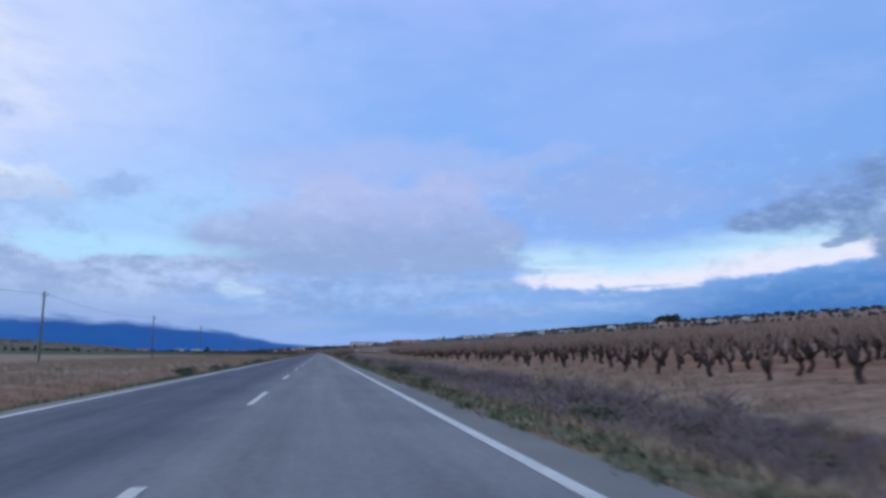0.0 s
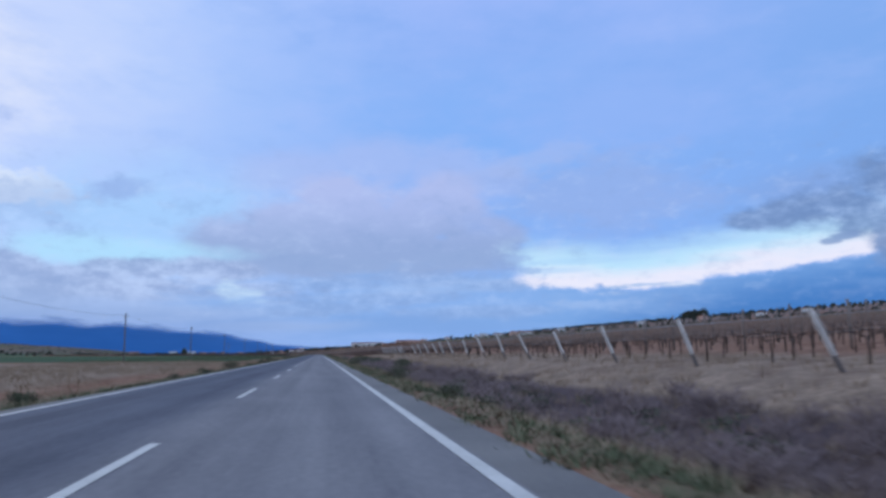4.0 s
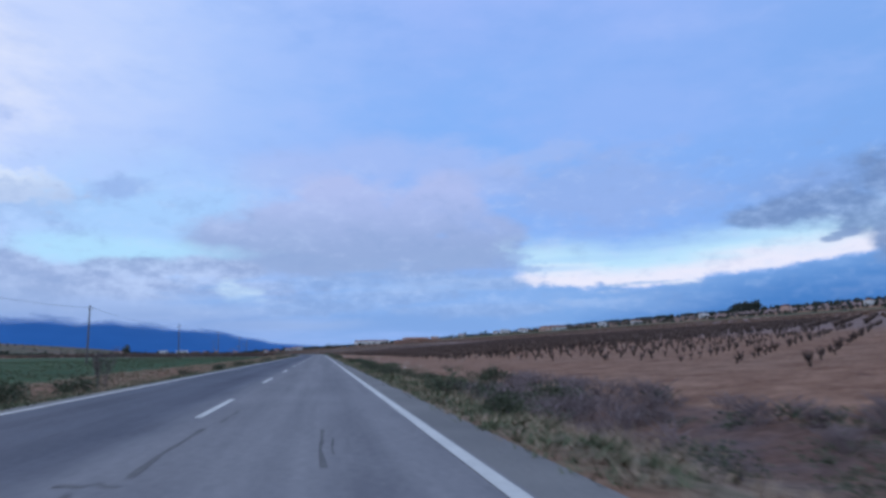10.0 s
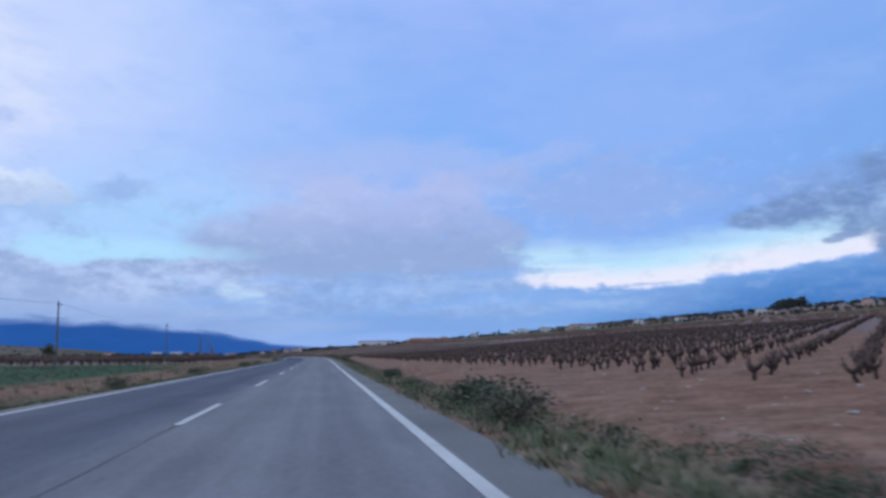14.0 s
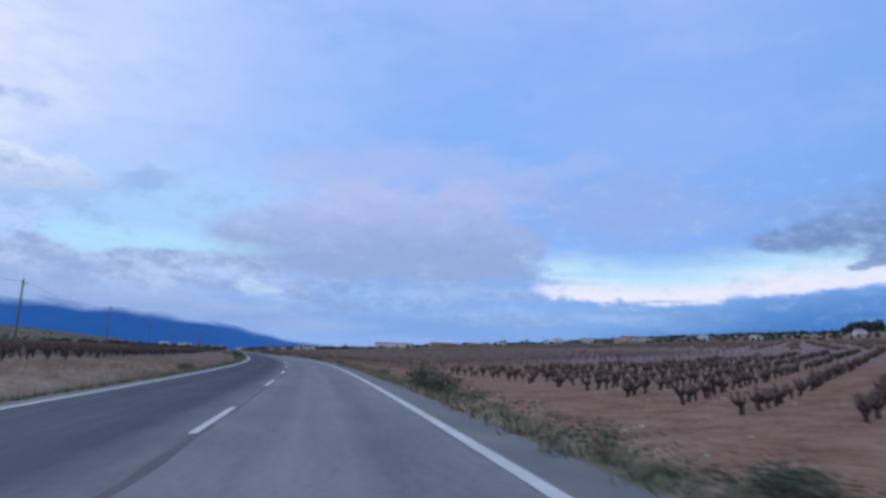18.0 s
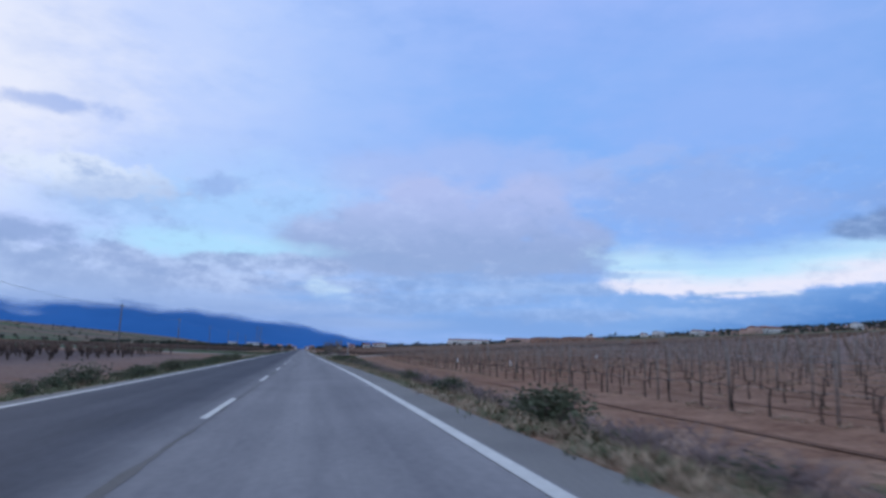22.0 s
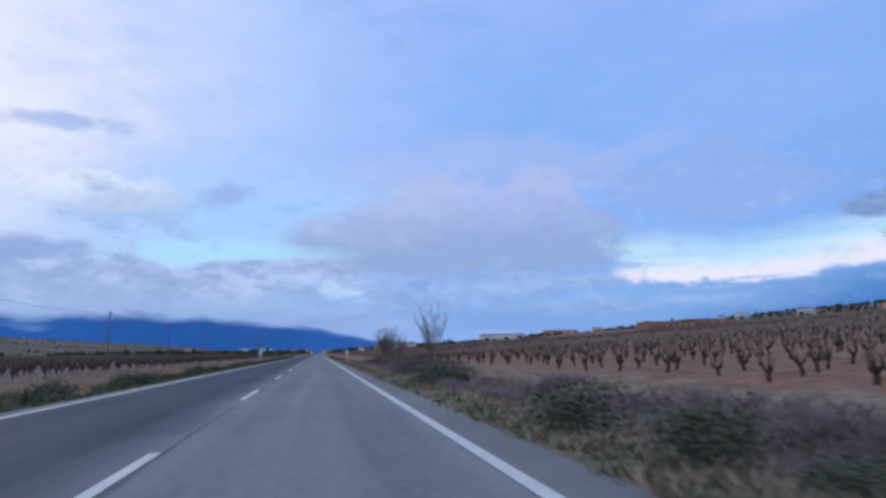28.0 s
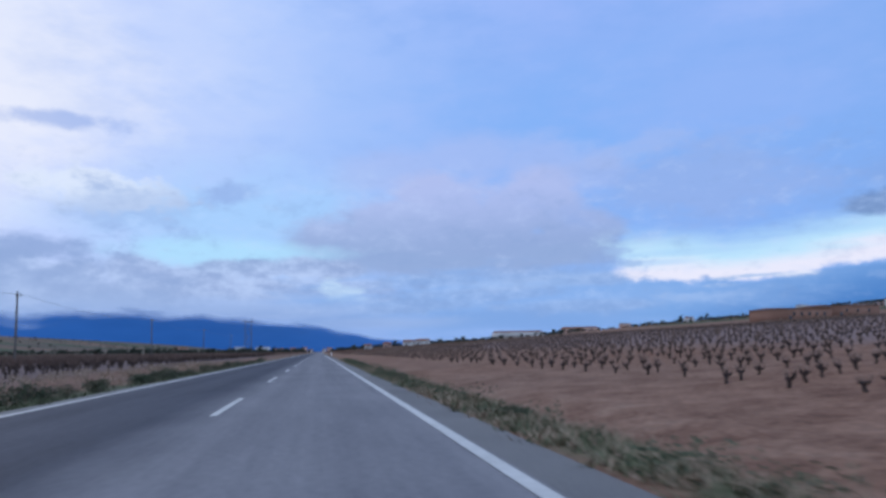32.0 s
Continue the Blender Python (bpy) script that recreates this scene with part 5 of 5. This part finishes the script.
shrubs_d = [(572, 5.2, 1), (600, 5.2, 1.1), (607, 5, 0.9), (626, 5.2, 1.5), (634, 5.3, 1.2), (640, 5.2, 1), (655, 5.1, 0.8), (662, 5, 0.7), (672, 5.3, 1.1),
            (684, 5.3, 1.2), (690, 5.2, 1.4), (698, 5.6, 1.4), (700, 7, 1.4), (702, 7.6, 1.6), (704, 6.4, 1), (704, 8.2, 1.5), (706, 7.3, 1.5), (708, 6.2, 1.3),
            (710, 7, 1.2), (714, 5.6, 0.9), (719, 5.8, 0.8)]   # along the trellis
shrubs_e = [(771, 5, 1.2), (775, 5.2, 1.1), (779.4, 5.9, 1.4), (780.6, 5.3, 1.4), (783.5, 5.2, 1.5), (797, 5.3, 1), (804.5, 7.8, 1.6), (806.4, 7, 1.9), (808.6, 7.5, 2.1),
            (812, 6.2, 1.7), (815, 7, 1.6), (868, 5.2, 0.7), (890, 5.0, 0.6), (905, 4.9, 0.6)]   # past the crossing
spots = shrubs_a + shrubs_b + shrubs_c + shrubs_d + shrubs_e
spots += [(s, -4.8 - 1.2 * rng.random(), 0.9 + 0.9 * rng.random()) for s in (37, 47, 58, 66, 81, 89, 97, 118, 131, 149, 157, 171, 188, 203, 216, 229, 242, 257, 263, 279, 286, 299, 303, 318, 330,
                                                                        344, 356, 371, 383, 399, 418, 437, 460, 477, 489, 516, 549, 575, 602, 641, 648, 653, 659, 664, 671, 678, 684, 770, 778, 783, 791, 804, 811,
                                                                        819, 828, 836, 843, 851, 858, 867, 874, 882, 889, 897, 908, 920, 931)]
lush = np.random.default_rng(77)
for s0, s1, gap in ((634, 690, 1.6), (764, 800, 1.9), (800, 965, 2.3)):
    for s in np.arange(s0, s1, gap):
        if lush.random() > 0.22:
            spots.append((float(s + lush.random()), -4.65 - 0.9 * lush.random(), 0.7 + 0.75 * lush.random()))
used = set()
for k, (s, l, size) in enumerate(spots):
    src = SHRUBS[k % 4]
    m = Matrix.Translation(spot(s, l)) @ pose(0, 0, 0, 0, 0, 360 * rng.random())
    if k % 4 in used:
        ob = copy_thing(src, m)
    else:
        used.add(k % 4)
        ob = src
        ob.matrix_basis = m
    ob.scale = (size * 0.85, size * 0.85, size * (0.5 + 0.25 * rng.random()))


def limbs(seed, height, spread, trunk_r, levels=3, stems=1):
    """Bare limbs of a small tree: trunk lines and twig lines."""
    r = np.random.default_rng(seed)
    big, small = [], []

    def grow(p, d, length, rad, level):
        q = p + d * length * 0.5 + 0.05 * length * r.standard_normal(3)
        e = p + d * length
        (big if level == 0 else small).append([(*p, rad), (*q, rad * 0.85), (*e, rad * 0.6)])
        if level >= levels:
            return
        for i in range(3 if level else 5):
            t = 0.35 + 0.65 * (i + r.random()) / (3 if level else 5)
            base = p + d * length * min(t, 1)
            w = 6.28 * r.random()
            n = np.array((math.cos(w) * spread, math.sin(w) * spread, 0.55 + 0.5 * r.random()))
            n = n / np.linalg.norm(n) * 0.75 + d * 0.45
            grow(base, n / np.linalg.norm(n), length * (0.42 + 0.2 * r.random()), max(rad * 0.45, 0.005), level + 1)

    for k in range(stems):
        w = 6.28 * r.random()
        o = np.array((0.25 * math.cos(w), 0.25 * math.sin(w), 0)) * (k > 0)
        d = np.array((0.18 * r.standard_normal(), 0.18 * r.standard_normal(), 1.0))
        grow(o + (0, 0, -0.1), d / np.linalg.norm(d), height * (0.6 + 0.15 * r.random()), trunk_r, 0)
    return big, small


def bare_tree(seed, s, l, height, spread, label, stems=2, leafy=0, rad=0.05, leaf=M_SHRUB):
    big, small = limbs(seed, height, spread, rad, 4, stems)
    ob = part("tree", tubes(big, 6), M_BARK, at=Matrix.Translation(spot(s, l)))
    for line in small[:5]:
        part("limb", tubes([line], 4), M_BARK, ob)
    part("twig_mass", tubes(small[5:], 3), M_BARK, ob, "thin bare twigs")
    if leafy:
        part("foliage", leaves(seed, leafy, height * 0.26, height * 0.30, 0.020, height * 0.34), leaf, ob, "few small olive leaves")
    return tagged(ob, label, "tree", "roadside saplings")


BUDDING = "slim roadside sapling with pale budding leaves"
BARE = "slim bare roadside sapling in dry brush"
bare_tree(1, 777.2, 9.6, 3.8, 0.55, BUDDING, 2, 1500, 0.04, M_BUD)
bare_tree(2, 779.6, 9.4, 3.6, 0.5, BUDDING, 2, 1300, 0.04, M_BUD)
bare_tree(3, 781.6, 10.0, 2.4, 0.6, BARE, 3)
bare_tree(4, 823.6, 9.7, 4.0, 0.7, "bare many-limbed tree above roadside brush", 4, 0, 0.05)
bare_tree(5, 826.8, 10.2, 2.6, 0.6, BARE, 3)
bare_tree(6, 846.5, 10.0, 2.8, 0.6, BARE, 3)
bare_tree(7, 851.0, 9.6, 3.5, 0.6, "tall thorny shrub tree with few olive leaves", 5, 3600)
bare_tree(8, 853.5, 9.2, 3.1, 0.6, "tall thorny shrub tree with few olive leaves", 4, 2800)
bare_tree(9, 842.0, 9.8, 2.6, 0.6, BARE, 3)
bare_tree(10, 309.0, -6.6, 1.5, 0.6, "small bare shrub tree on straw verge", 4, 0, 0.03)
bare_tree(11, 861.5, 10.4, 2.0, 0.6, BARE, 2)


def thicket(seed, s, l, rx, rz):
    r = np.random.default_rng(seed)
    V = scatter(BRUSHES[seed % 5], np.concatenate((rx * 0.55 * r.standard_normal((34, 2)), np.zeros((34, 1))), 1), rz * (0.8 + 0.75 * r.random(34)), 6.28 * r.random(34))
    ob = part("thicket", V, M_BRUSH, at=Matrix.Translation(spot(s, l)))
    part("foliage", leaves(seed, 420, rx, rz * 0.5, 0.034, 0.05), M_SHRUB, ob, "sparse dark leaves")
    return tagged(ob, "dark tangled thicket of bramble and dry stems", "thicket", "roadside thickets")


for k, (s, l, rx, rz) in enumerate(((774.6, 7.6, 1.0, 1.1), (776.5, 9.0, 1.2, 1.2), (779, 9.3, 1.3, 1.3), (781, 9.6, 1.1, 1.1), (810.5, 8.6, 1.0, 0.8), (813.5, 8.5, 1.2, 1.1), (816, 8.9, 1.2, 1.15), (818.5, 8.8, 1.3, 1.0), (821, 9.2, 1.3, 1.2), (825, 9.5, 1.4, 1.25),
                                    (829, 9.3, 1.2, 0.9), (840, 9.0, 1.1, 0.8), (843, 9.3, 1.3, 1.1), (847, 9.4, 1.4, 1.25), (851, 9.1, 1.4, 1.35), (854, 8.8, 1.3, 1.15), (764, 8.6, 1.0, 0.7), (62, 8.0, 1.0, 0.6))):
    thicket(200 + k, s, l, rx, rz)

# stones on the soil
r3 = np.random.default_rng(31)


def stone(seed, size):
    r = np.random.default_rng(seed)
    bm = bmesh.new()
    bmesh.ops.create_icosphere(bm, subdivisions=1, radius=size)
    for v in bm.verts:
        v.co *= 0.75 + 0.5 * r.random()
        v.co.z *= 0.6
    V = np.array([v.co[:] for v in bm.verts])
    F = np.array([[v.index for v in f.verts] for f in bm.faces])
    bm.free()
    return V, F


STONES = [stone(k, 0.07) for k in range(4)]
s, l = 335 + 225 * r3.random(900), 8.5 + 26 * r3.random(900) ** 1.6
sow("field_stones", STONES, s, l, 0.4 + 1.1 * r3.random(900) ** 2, M_STONE, "pale stones strewn over the red soil", "stones")
for s, l, k in ((372, 5.0, 1.3), (404, 12.4, 1.6), (408, 14.5, 1.4), (718, -6.4, 3.6), (717.4, -7.0, 2.2), (721.5, 9.4, 1.6), (870, 8.2, 1.4)):
    ob = part("stone", STONES[int(s) % 4], M_STONE, at=Matrix.Translation(spot(s, l, 0.02)))
    ob.scale = (k * 1.3, k, k)
    tagged(ob, "pale loose stone lying on the verge", "stone", "loose stones")

# ---- culvert under the lane ----
culvert = tagged(new("culvert"), "pale concrete culvert headwall with round pipe", "culvert")
culvert.matrix_basis = Matrix.Translation(spot(724.4, 6.2, -0.1)) @ pose(0, 0, 0, 0, 0, heading(724) - 8)
part("headwall", box_arrays(0.85, 0.22, 0.55), M_CONCRETE, culvert)
part("wing", box_arrays(0.2, 0.5, 0.42, 0.52, -0.25), M_CONCRETE, culvert)
ring = tubes([[(0, -0.10, 0.24, 0.17), (0, -0.13, 0.24, 0.17)]], 14)
part("pipe_rim", ring, M_CONCRETE, culvert)
# no opening here: a black disc stands for the shade inside the pipe
part("pipe", tubes([[(0, -0.10, 0.24, 0.135), (0, -0.134, 0.24, 0.135)]], 14), M_SHADE_AND_PRINT, culvert, "black disc painted as the shade in the pipe mouth")

# ---- signs ----
def sign_post(name, s, l, turn, label, category="sign"):
    ob = tagged(new(name), label, category)
    ob.matrix_basis = Matrix.Translation(spot(s, l)) @ pose(0, 0, 0, 0, 0, heading(s) + turn)
    return ob


km = sign_post("distance_marker", 862.2, 5.42, 0, "white distance marker with green head on a steel post")
part("post", box_arrays(0.08, 0.05, 1.05, 0, 0, -0.15), M_GALV, km)
plate = part("plate", box_arrays(0.30, 0.03, 0.44, 0, -0.045, 0.88), M_SIGNWHITE, km, "white plate")
M_TEAL = material("green_sign_sheet", (0.01, 0.16, 0.15), (0.015, 0.21, 0.19), 0.4, 4, 1, 0)
head = part("head_plate", box_arrays(0.30, 0.03, 0.19, 0, -0.045, 1.33), M_TEAL, km, "green head plate with a pale bar")
part("bar", box_arrays(0.20, 0.004, 0.06, 0, -0.063, 1.395), M_SIGNWHITE, head)
part("bar", box_arrays(0.14, 0.004, 0.04, 0, -0.063, 1.22), M_SHADE_AND_PRINT, plate)
part("bar", box_arrays(0.09, 0.004, 0.16, 0, -0.063, 0.98), M_SHADE_AND_PRINT, plate)
back = sign_post("road_sign", 864, -5.2, 0, "grey back of a road sign on a steel post")
part("post", box_arrays(0.08, 0.05, 1.5, 0, 0, -0.15), M_GALV, back)
part("plate", box_arrays(0.45, 0.03, 0.6, 0, 0.045, 1.0), M_SIGNBACK, back)
board = sign_post("direction_sign", 743, 9.4, 72, "narrow direction sign on a slim steel post")
part("post", tubes([[(0, 0, -0.2, 0.045), (0, 0, 2.2, 0.045)]], 8), M_GALV, board)
part("plate", box_arrays(1.1, 0.04, 0.45, 0, -0.07, 2.0), M_SIGNBACK, board)
for s in (1050.0,):
    ob = sign_post("delineator", s, 4.9, 0, "white roadside marker post", "marker post")
    part("post", box_arrays(0.12, 0.06, 1.0, 0, 0, -0.1), M_SIGNWHITE, ob)

# ---- overhead line ----
POLES = [20, 70, 114, 158, 211, 260, 311, 364, 416, 468, 522, 576, 617, 668, 721, 769, 818, 868, 904, 945, 995, 1045, 1095]
POLE_L, POLE_H = -24.0, 6.6
pole = None
tops = []
for s in POLES:
    m = Matrix.Translation(spot(s, POLE_L)) @ pose(0, 0, 0, 2 * (rng.random() - 0.5), 2 * (rng.random() - 0.5), heading(s))
    if pole is None:
        pole = part("utility_pole", tubes([[(0, 0, -0.3, 0.11), (0, 0, POLE_H * 0.5, 0.092), (0, 0, POLE_H, 0.075)]], 8), M_POLE, at=m)
        arm = part("bracket", box_arrays(0.5, 0.07, 0.07, 0.1, 0, POLE_H - 0.45), M_GALV, pole)
        part("insulator", tubes([[(0.3, 0, POLE_H - 0.38, 0.04), (0.3, 0, POLE_H - 0.24, 0.03)]], 6), M_PANE, arm)
        part("insulator", tubes([[(-0.1, 0, POLE_H - 0.38, 0.04), (-0.1, 0, POLE_H - 0.24, 0.03)]], 6), M_PANE, arm)
        tagged(pole, "slim dark wooden utility pole in the field", "utility pole", "utility poles")
    else:
        copy_thing(pole, m)
    tops.append(np.array(m @ Vector((0.3, 0, POLE_H - 0.24))))
for a, b in zip(tops[:-1], tops[1:]):
    k = np.linspace(0, 1, 9)
    c = a[None] * (1 - k[:, None]) + b[None] * k[:, None]
    c[:, 2] -= 4 * 0.7 * k * (1 - k)
    ob = part("overhead_wire", tubes([[(*p, 0.011) for p in c]], 4), M_CABLE)
    tagged(ob, "thin dark cable between utility poles", "cable", "cable spans")
PYLON_H = 21.0
pylon = tagged(new("pylon"), "dark twin-legged power pylon far along the road", "pylon")
pylon.matrix_basis = Matrix.Translation(spot(1312, -40))
for x in (-1.8, 1.8):
    part("leg", tubes([[(x, 0, -0.5, 0.26), (x * 1.08, 0, PYLON_H, 0.2)]], 6), M_POLE, pylon)
for z in (4.0, 8.5, 13.0):
    part("brace", tubes([[(-1.85, 0, z, 0.09), (1.85, 0, z + 4.2, 0.09)]], 4), M_POLE, pylon)
    part("brace", tubes([[(1.85, 0, z, 0.09), (-1.85, 0, z + 4.2, 0.09)]], 4), M_POLE, pylon)
arm = part("crossarm", box_arrays(6.0, 0.25, 0.25, 0, 0, PYLON_H - 1.6), M_POLE, pylon)
for x in (-2.8, 0, 2.8):
    part("insulator", tubes([[(x, 0, PYLON_H - 1.6, 0.12), (x, 0, PYLON_H - 2.6, 0.12)]], 6), M_PANE, arm)


# ---- far buildings ----
def building(name, s, l, w, d, h, wall, roof, turn, label, windows=4, rise=0.22, sink=1.0):
    """Walls, a pitched roof with eaves, windows and a door."""
    ob = tagged(new(name), label, "building", "village")
    ob.matrix_basis = Matrix.Translation(spot(s, l)) @ pose(0, 0, 0, 0, 0, heading(s) + turn)
    part("wall", box_arrays(w, d, h + sink, 0, 0, -sink), wall, ob)
    e, r = 0.4, d * rise
    V = np.array([(-w / 2 - e, -d / 2 - e, h), (w / 2 + e, -d / 2 - e, h), (w / 2 + e, d / 2 + e, h), (-w / 2 - e, d / 2 + e, h), (-w / 2 - e, 0, h + r), (w / 2 + e, 0, h + r)])
    F = np.array([(0, 1, 5), (0, 5, 4), (2, 3, 4), (2, 4, 5), (1, 2, 5), (3, 0, 4), (0, 3, 2), (0, 2, 1)])
    part("roof", (V, F), roof, ob)
    step_w = w / (windows + 1)
    for k in range(windows):
        x = -w / 2 + step_w * (k + 1)
        win = part("window", box_arrays(min(1.3, step_w * 0.5), 0.12, 1.4, x, -d / 2, h * 0.45), M_PANE, ob)
        part("sill", box_arrays(min(1.5, step_w * 0.6), 0.3, 0.12, x, -d / 2, h * 0.45 - 0.14), M_CONCRETE, win)
    part("door", box_arrays(1.6, 0.14, 2.3, -w / 2 + step_w * 0.5, -d / 2, 0), M_PANE, ob)
    return ob


def hall(name, x, y, *rest):
    """A building placed in the world, turned from north."""
    s, l = (float(v) for v in unplan(x, y))
    return building(name, s, l, *rest)


hall("winery", 139, 2164, 92, 26, 9.0, M_WHITEWALL, M_TILE, 8, "long white winery hall under a red roof", 12, 0.12)
hall("winery", 262, 2190, 70, 26, 8.0, M_PINKWALL, M_TILE, 8, "long pink winery hall under a red roof", 10, 0.12)
hall("warehouse", 109, 1156, 26, 18, 5.4, M_BRICKWALL, M_BRICKWALL, 14, "large red-brown brick warehouse at the field edge", 5, 0.03)
hall("warehouse", 138, 1170, 28, 18, 5.2, M_BRICKWALL, M_BRICKWALL, 14, "red-brown brick shed at the field edge", 3, 0.03)
V_WHITE, V_PINK = "white rendered village house with tiled roof", "pink rendered village house with tiled roof"
VILLAGE = ((1510, 490, 30, 9), (1545, 486, 16, 7), (1366, 462, 26, 8), (1215, 430, 24, 9), (1238, 436, 14, 6), (1150, 486, 20, 8), (1085, 500, 40, 6), (1060, 528, 18, 9), (1000, 540, 16, 8),
           (955, 548, 26, 7), (880, 552, 20, 9), (845, 560, 14, 7), (790, 566, 28, 7), (1640, 480, 30, 8), (1700, 470, 22, 7), (1780, 470, 36, 7), (1880, 465, 26, 8), (1440, 478, 18, 7), (740, 580, 16, 8), (690, 575, 22, 7))
for k, (s, l, w, h) in enumerate(VILLAGE[::2] + VILLAGE[1:6:2]):
    white = k % 3 != 2
    building("house", s, l, w * 0.75, 8, h * 0.7, M_WHITEWALL if white else M_PINKWALL, M_TILE if k % 4 else M_GREYROOF, 35 + 20 * (rng.random() - 0.5), V_WHITE if white else V_PINK, max(2, int(w / 5)))
for k, (s, l, w, h) in enumerate(((1526, 84, 8, 4), (1540, 66, 6, 3.6), (1560, 100, 9, 4), (1600, 52, 6, 3.6), (1650, 118, 10, 5))):
    building("house", s, l, w, 9, h, M_WHITEWALL if k != 1 else M_PINKWALL, M_TILE, 5, V_WHITE if k != 1 else V_PINK, 3)
building("house", 1226, 455, 30, 12, 4.6, M_WHITEWALL, M_TILE, 18, "large white village house with pale walls", 7)
building("farm", 2700, -138, 34, 14, 11, M_WHITEWALL, M_GREYROOF, -5, "white farm hall with grey roof", 5)
building("farm", 2720, -196, 26, 14, 11, M_WHITEWALL, M_GREYROOF, -5, "white farm hall with grey roof", 4)
building("farm", 2500, -300, 30, 12, 7, M_PINKWALL, M_TILE, -5, "brownish farmhouse among trees", 4)
for s, l, w, h in ((2690, -98, 22, 8), (2740, -64, 16, 9), (2700, -34, 12, 10), (2760, 30, 14, 8)):
    building("house", s, l, w, 12, h, M_PINKWALL, M_TILE, -5, "brownish village house beside the far road", 4)
building("house", 3300, 20, 12, 10, 8, M_WHITEWALL, M_TILE, 0, V_WHITE, 3)
building("house", 3320, -26, 16, 10, 7, M_WHITEWALL, M_TILE, 0, V_WHITE, 3)

# ---- far trees ----
CROWNS = [leaves(300 + k, 130, 4.2, 3.4, 1.0, 0.2) for k in range(4)]
r4 = np.random.default_rng(8)


def woods(name, s, l, size, label):
    pick = r4.integers(4, size=len(s))
    out = [scatter(CROWNS[k], ground_at(s[pick == k], l[pick == k], -0.6), size[pick == k], 6.28 * r4.random((pick == k).sum())) for k in range(4)]
    return tagged(part(name, joined(out), M_TREE), label, "trees", kind="stuff")


n = 1500
woods("far_woods", 250 + 2700 * r4.random(n), 640 + 260 * r4.random(n), 0.4 + 0.4 * r4.random(n), "dark belt of trees on the far slope")
grove_s, grove_l = unplan(712 + 46 * r4.random(46), 1370 + 30 * r4.random(46))
woods("far_woods", grove_s, grove_l, 1.3 + 0.9 * r4.random(46), "dark grove of tall trees beside the village")
n = 700
woods("far_trees", 500 + 1500 * r4.random(n), 440 + 140 * r4.random(n), 0.25 + 0.35 * r4.random(n), "dark garden trees among village houses")
n = 500
woods("far_woods", 1800 + 2200 * r4.random(n), 30 + 560 * r4.random(n), 0.7 + 0.6 * r4.random(n), "dark low woods far along the road")
n = 520
woods("far_trees", 100 + 3100 * r4.random(n), -190 - 560 * r4.random(n), 0.25 + 0.4 * r4.random(n), "scattered trees on the rising fields")
n = 110
woods("far_woods", 1500 + 180 * r4.random(n), -215 + 205 * r4.random(n), 0.45 + 0.5 * r4.random(n), "dark trees before the far houses")
n = 260
woods("far_trees", 2000 + 1800 * r4.random(n), -20 - 260 * r4.random(n), 0.5 + 0.6 * r4.random(n), "dark low trees far along the road")
for s0, l0, l1, k in ((760, -170, -215, 16), (1050, -250, -330, 34), (1350, -200, -260, 26), (560, -230, -250, 14)):
    q = np.linspace(0, 1, k)
    woods("olive_row", s0 + 420 * q, l0 + (l1 - l0) * q, 0.42 + 0.2 * r4.random(k), "row of small dark olive trees on the slope")
one = part("tree", tubes([[(0, 0, -0.3, 0.3), (0, 0, 2.5, 0.22)]], 6), M_BARK, at=Matrix.Translation(spot(700, -84)))
part("crown", leaves(321, 420, 2.3, 2.2, 0.42, 1.2), M_SHRUB, one)
tagged(one, "round dark green tree in the vineyard", "tree")

# ---- mountains on the horizon ----
AZS = np.arange(-70, 80.1, 0.5)
TOP = np.interp(AZS, (-70, -45, -34, -30, -27, -24, -20, -17, -14, -11, -8, -4, 0, 4, 20, 32, 38, 43, 55, 80), (3.9, 3.9, 3.9, 3.6, 3.3, 3.5, 3.35, 3.15, 2.6, 2.45, 2.0, 1.0, 0.55, 0.4, 0.4, 0.6, 0.9, 1.2, 1.8, 1.8))
mid_x, mid_y = (float(v) for v in plan(440, 0))
rows = []
for radius, share in ((3700, -0.35), (3950, 0.35), (4250, 0.72), (4560, 1.08)):
    k = np.radians(AZS)
    h = 1.1 + radius * np.tan(np.radians(TOP)) * share + (18 * np.sin(AZS * 0.9 + radius) + 9 * np.sin(AZS * 2.3 + 1)) * 0.16 * np.minimum(1, TOP / 1.5)
    rows.append(np.stack((mid_x + radius * np.sin(k), mid_y + radius * np.cos(k), h if share > 0 else h * 0 - 40), 1))
n = len(AZS)
i, j = np.meshgrid(np.arange(3), np.arange(n - 1), indexing="ij")
a = (i * n + j).ravel()
# the blue of the material carries the haze; 'crest' fades the top by alpha
hills = new("backdrop_mountains", tri_mesh("mountains", np.concatenate(rows), np.stack((a, a + 1, a + n + 1, a + n), 1), M_HAZE_HILL, True))
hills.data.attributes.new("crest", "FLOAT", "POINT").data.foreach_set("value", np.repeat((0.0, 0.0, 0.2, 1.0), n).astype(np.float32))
tagged(hills, "mountain range coloured blue for distance haze under low cloud", "mountains", kind="structure")
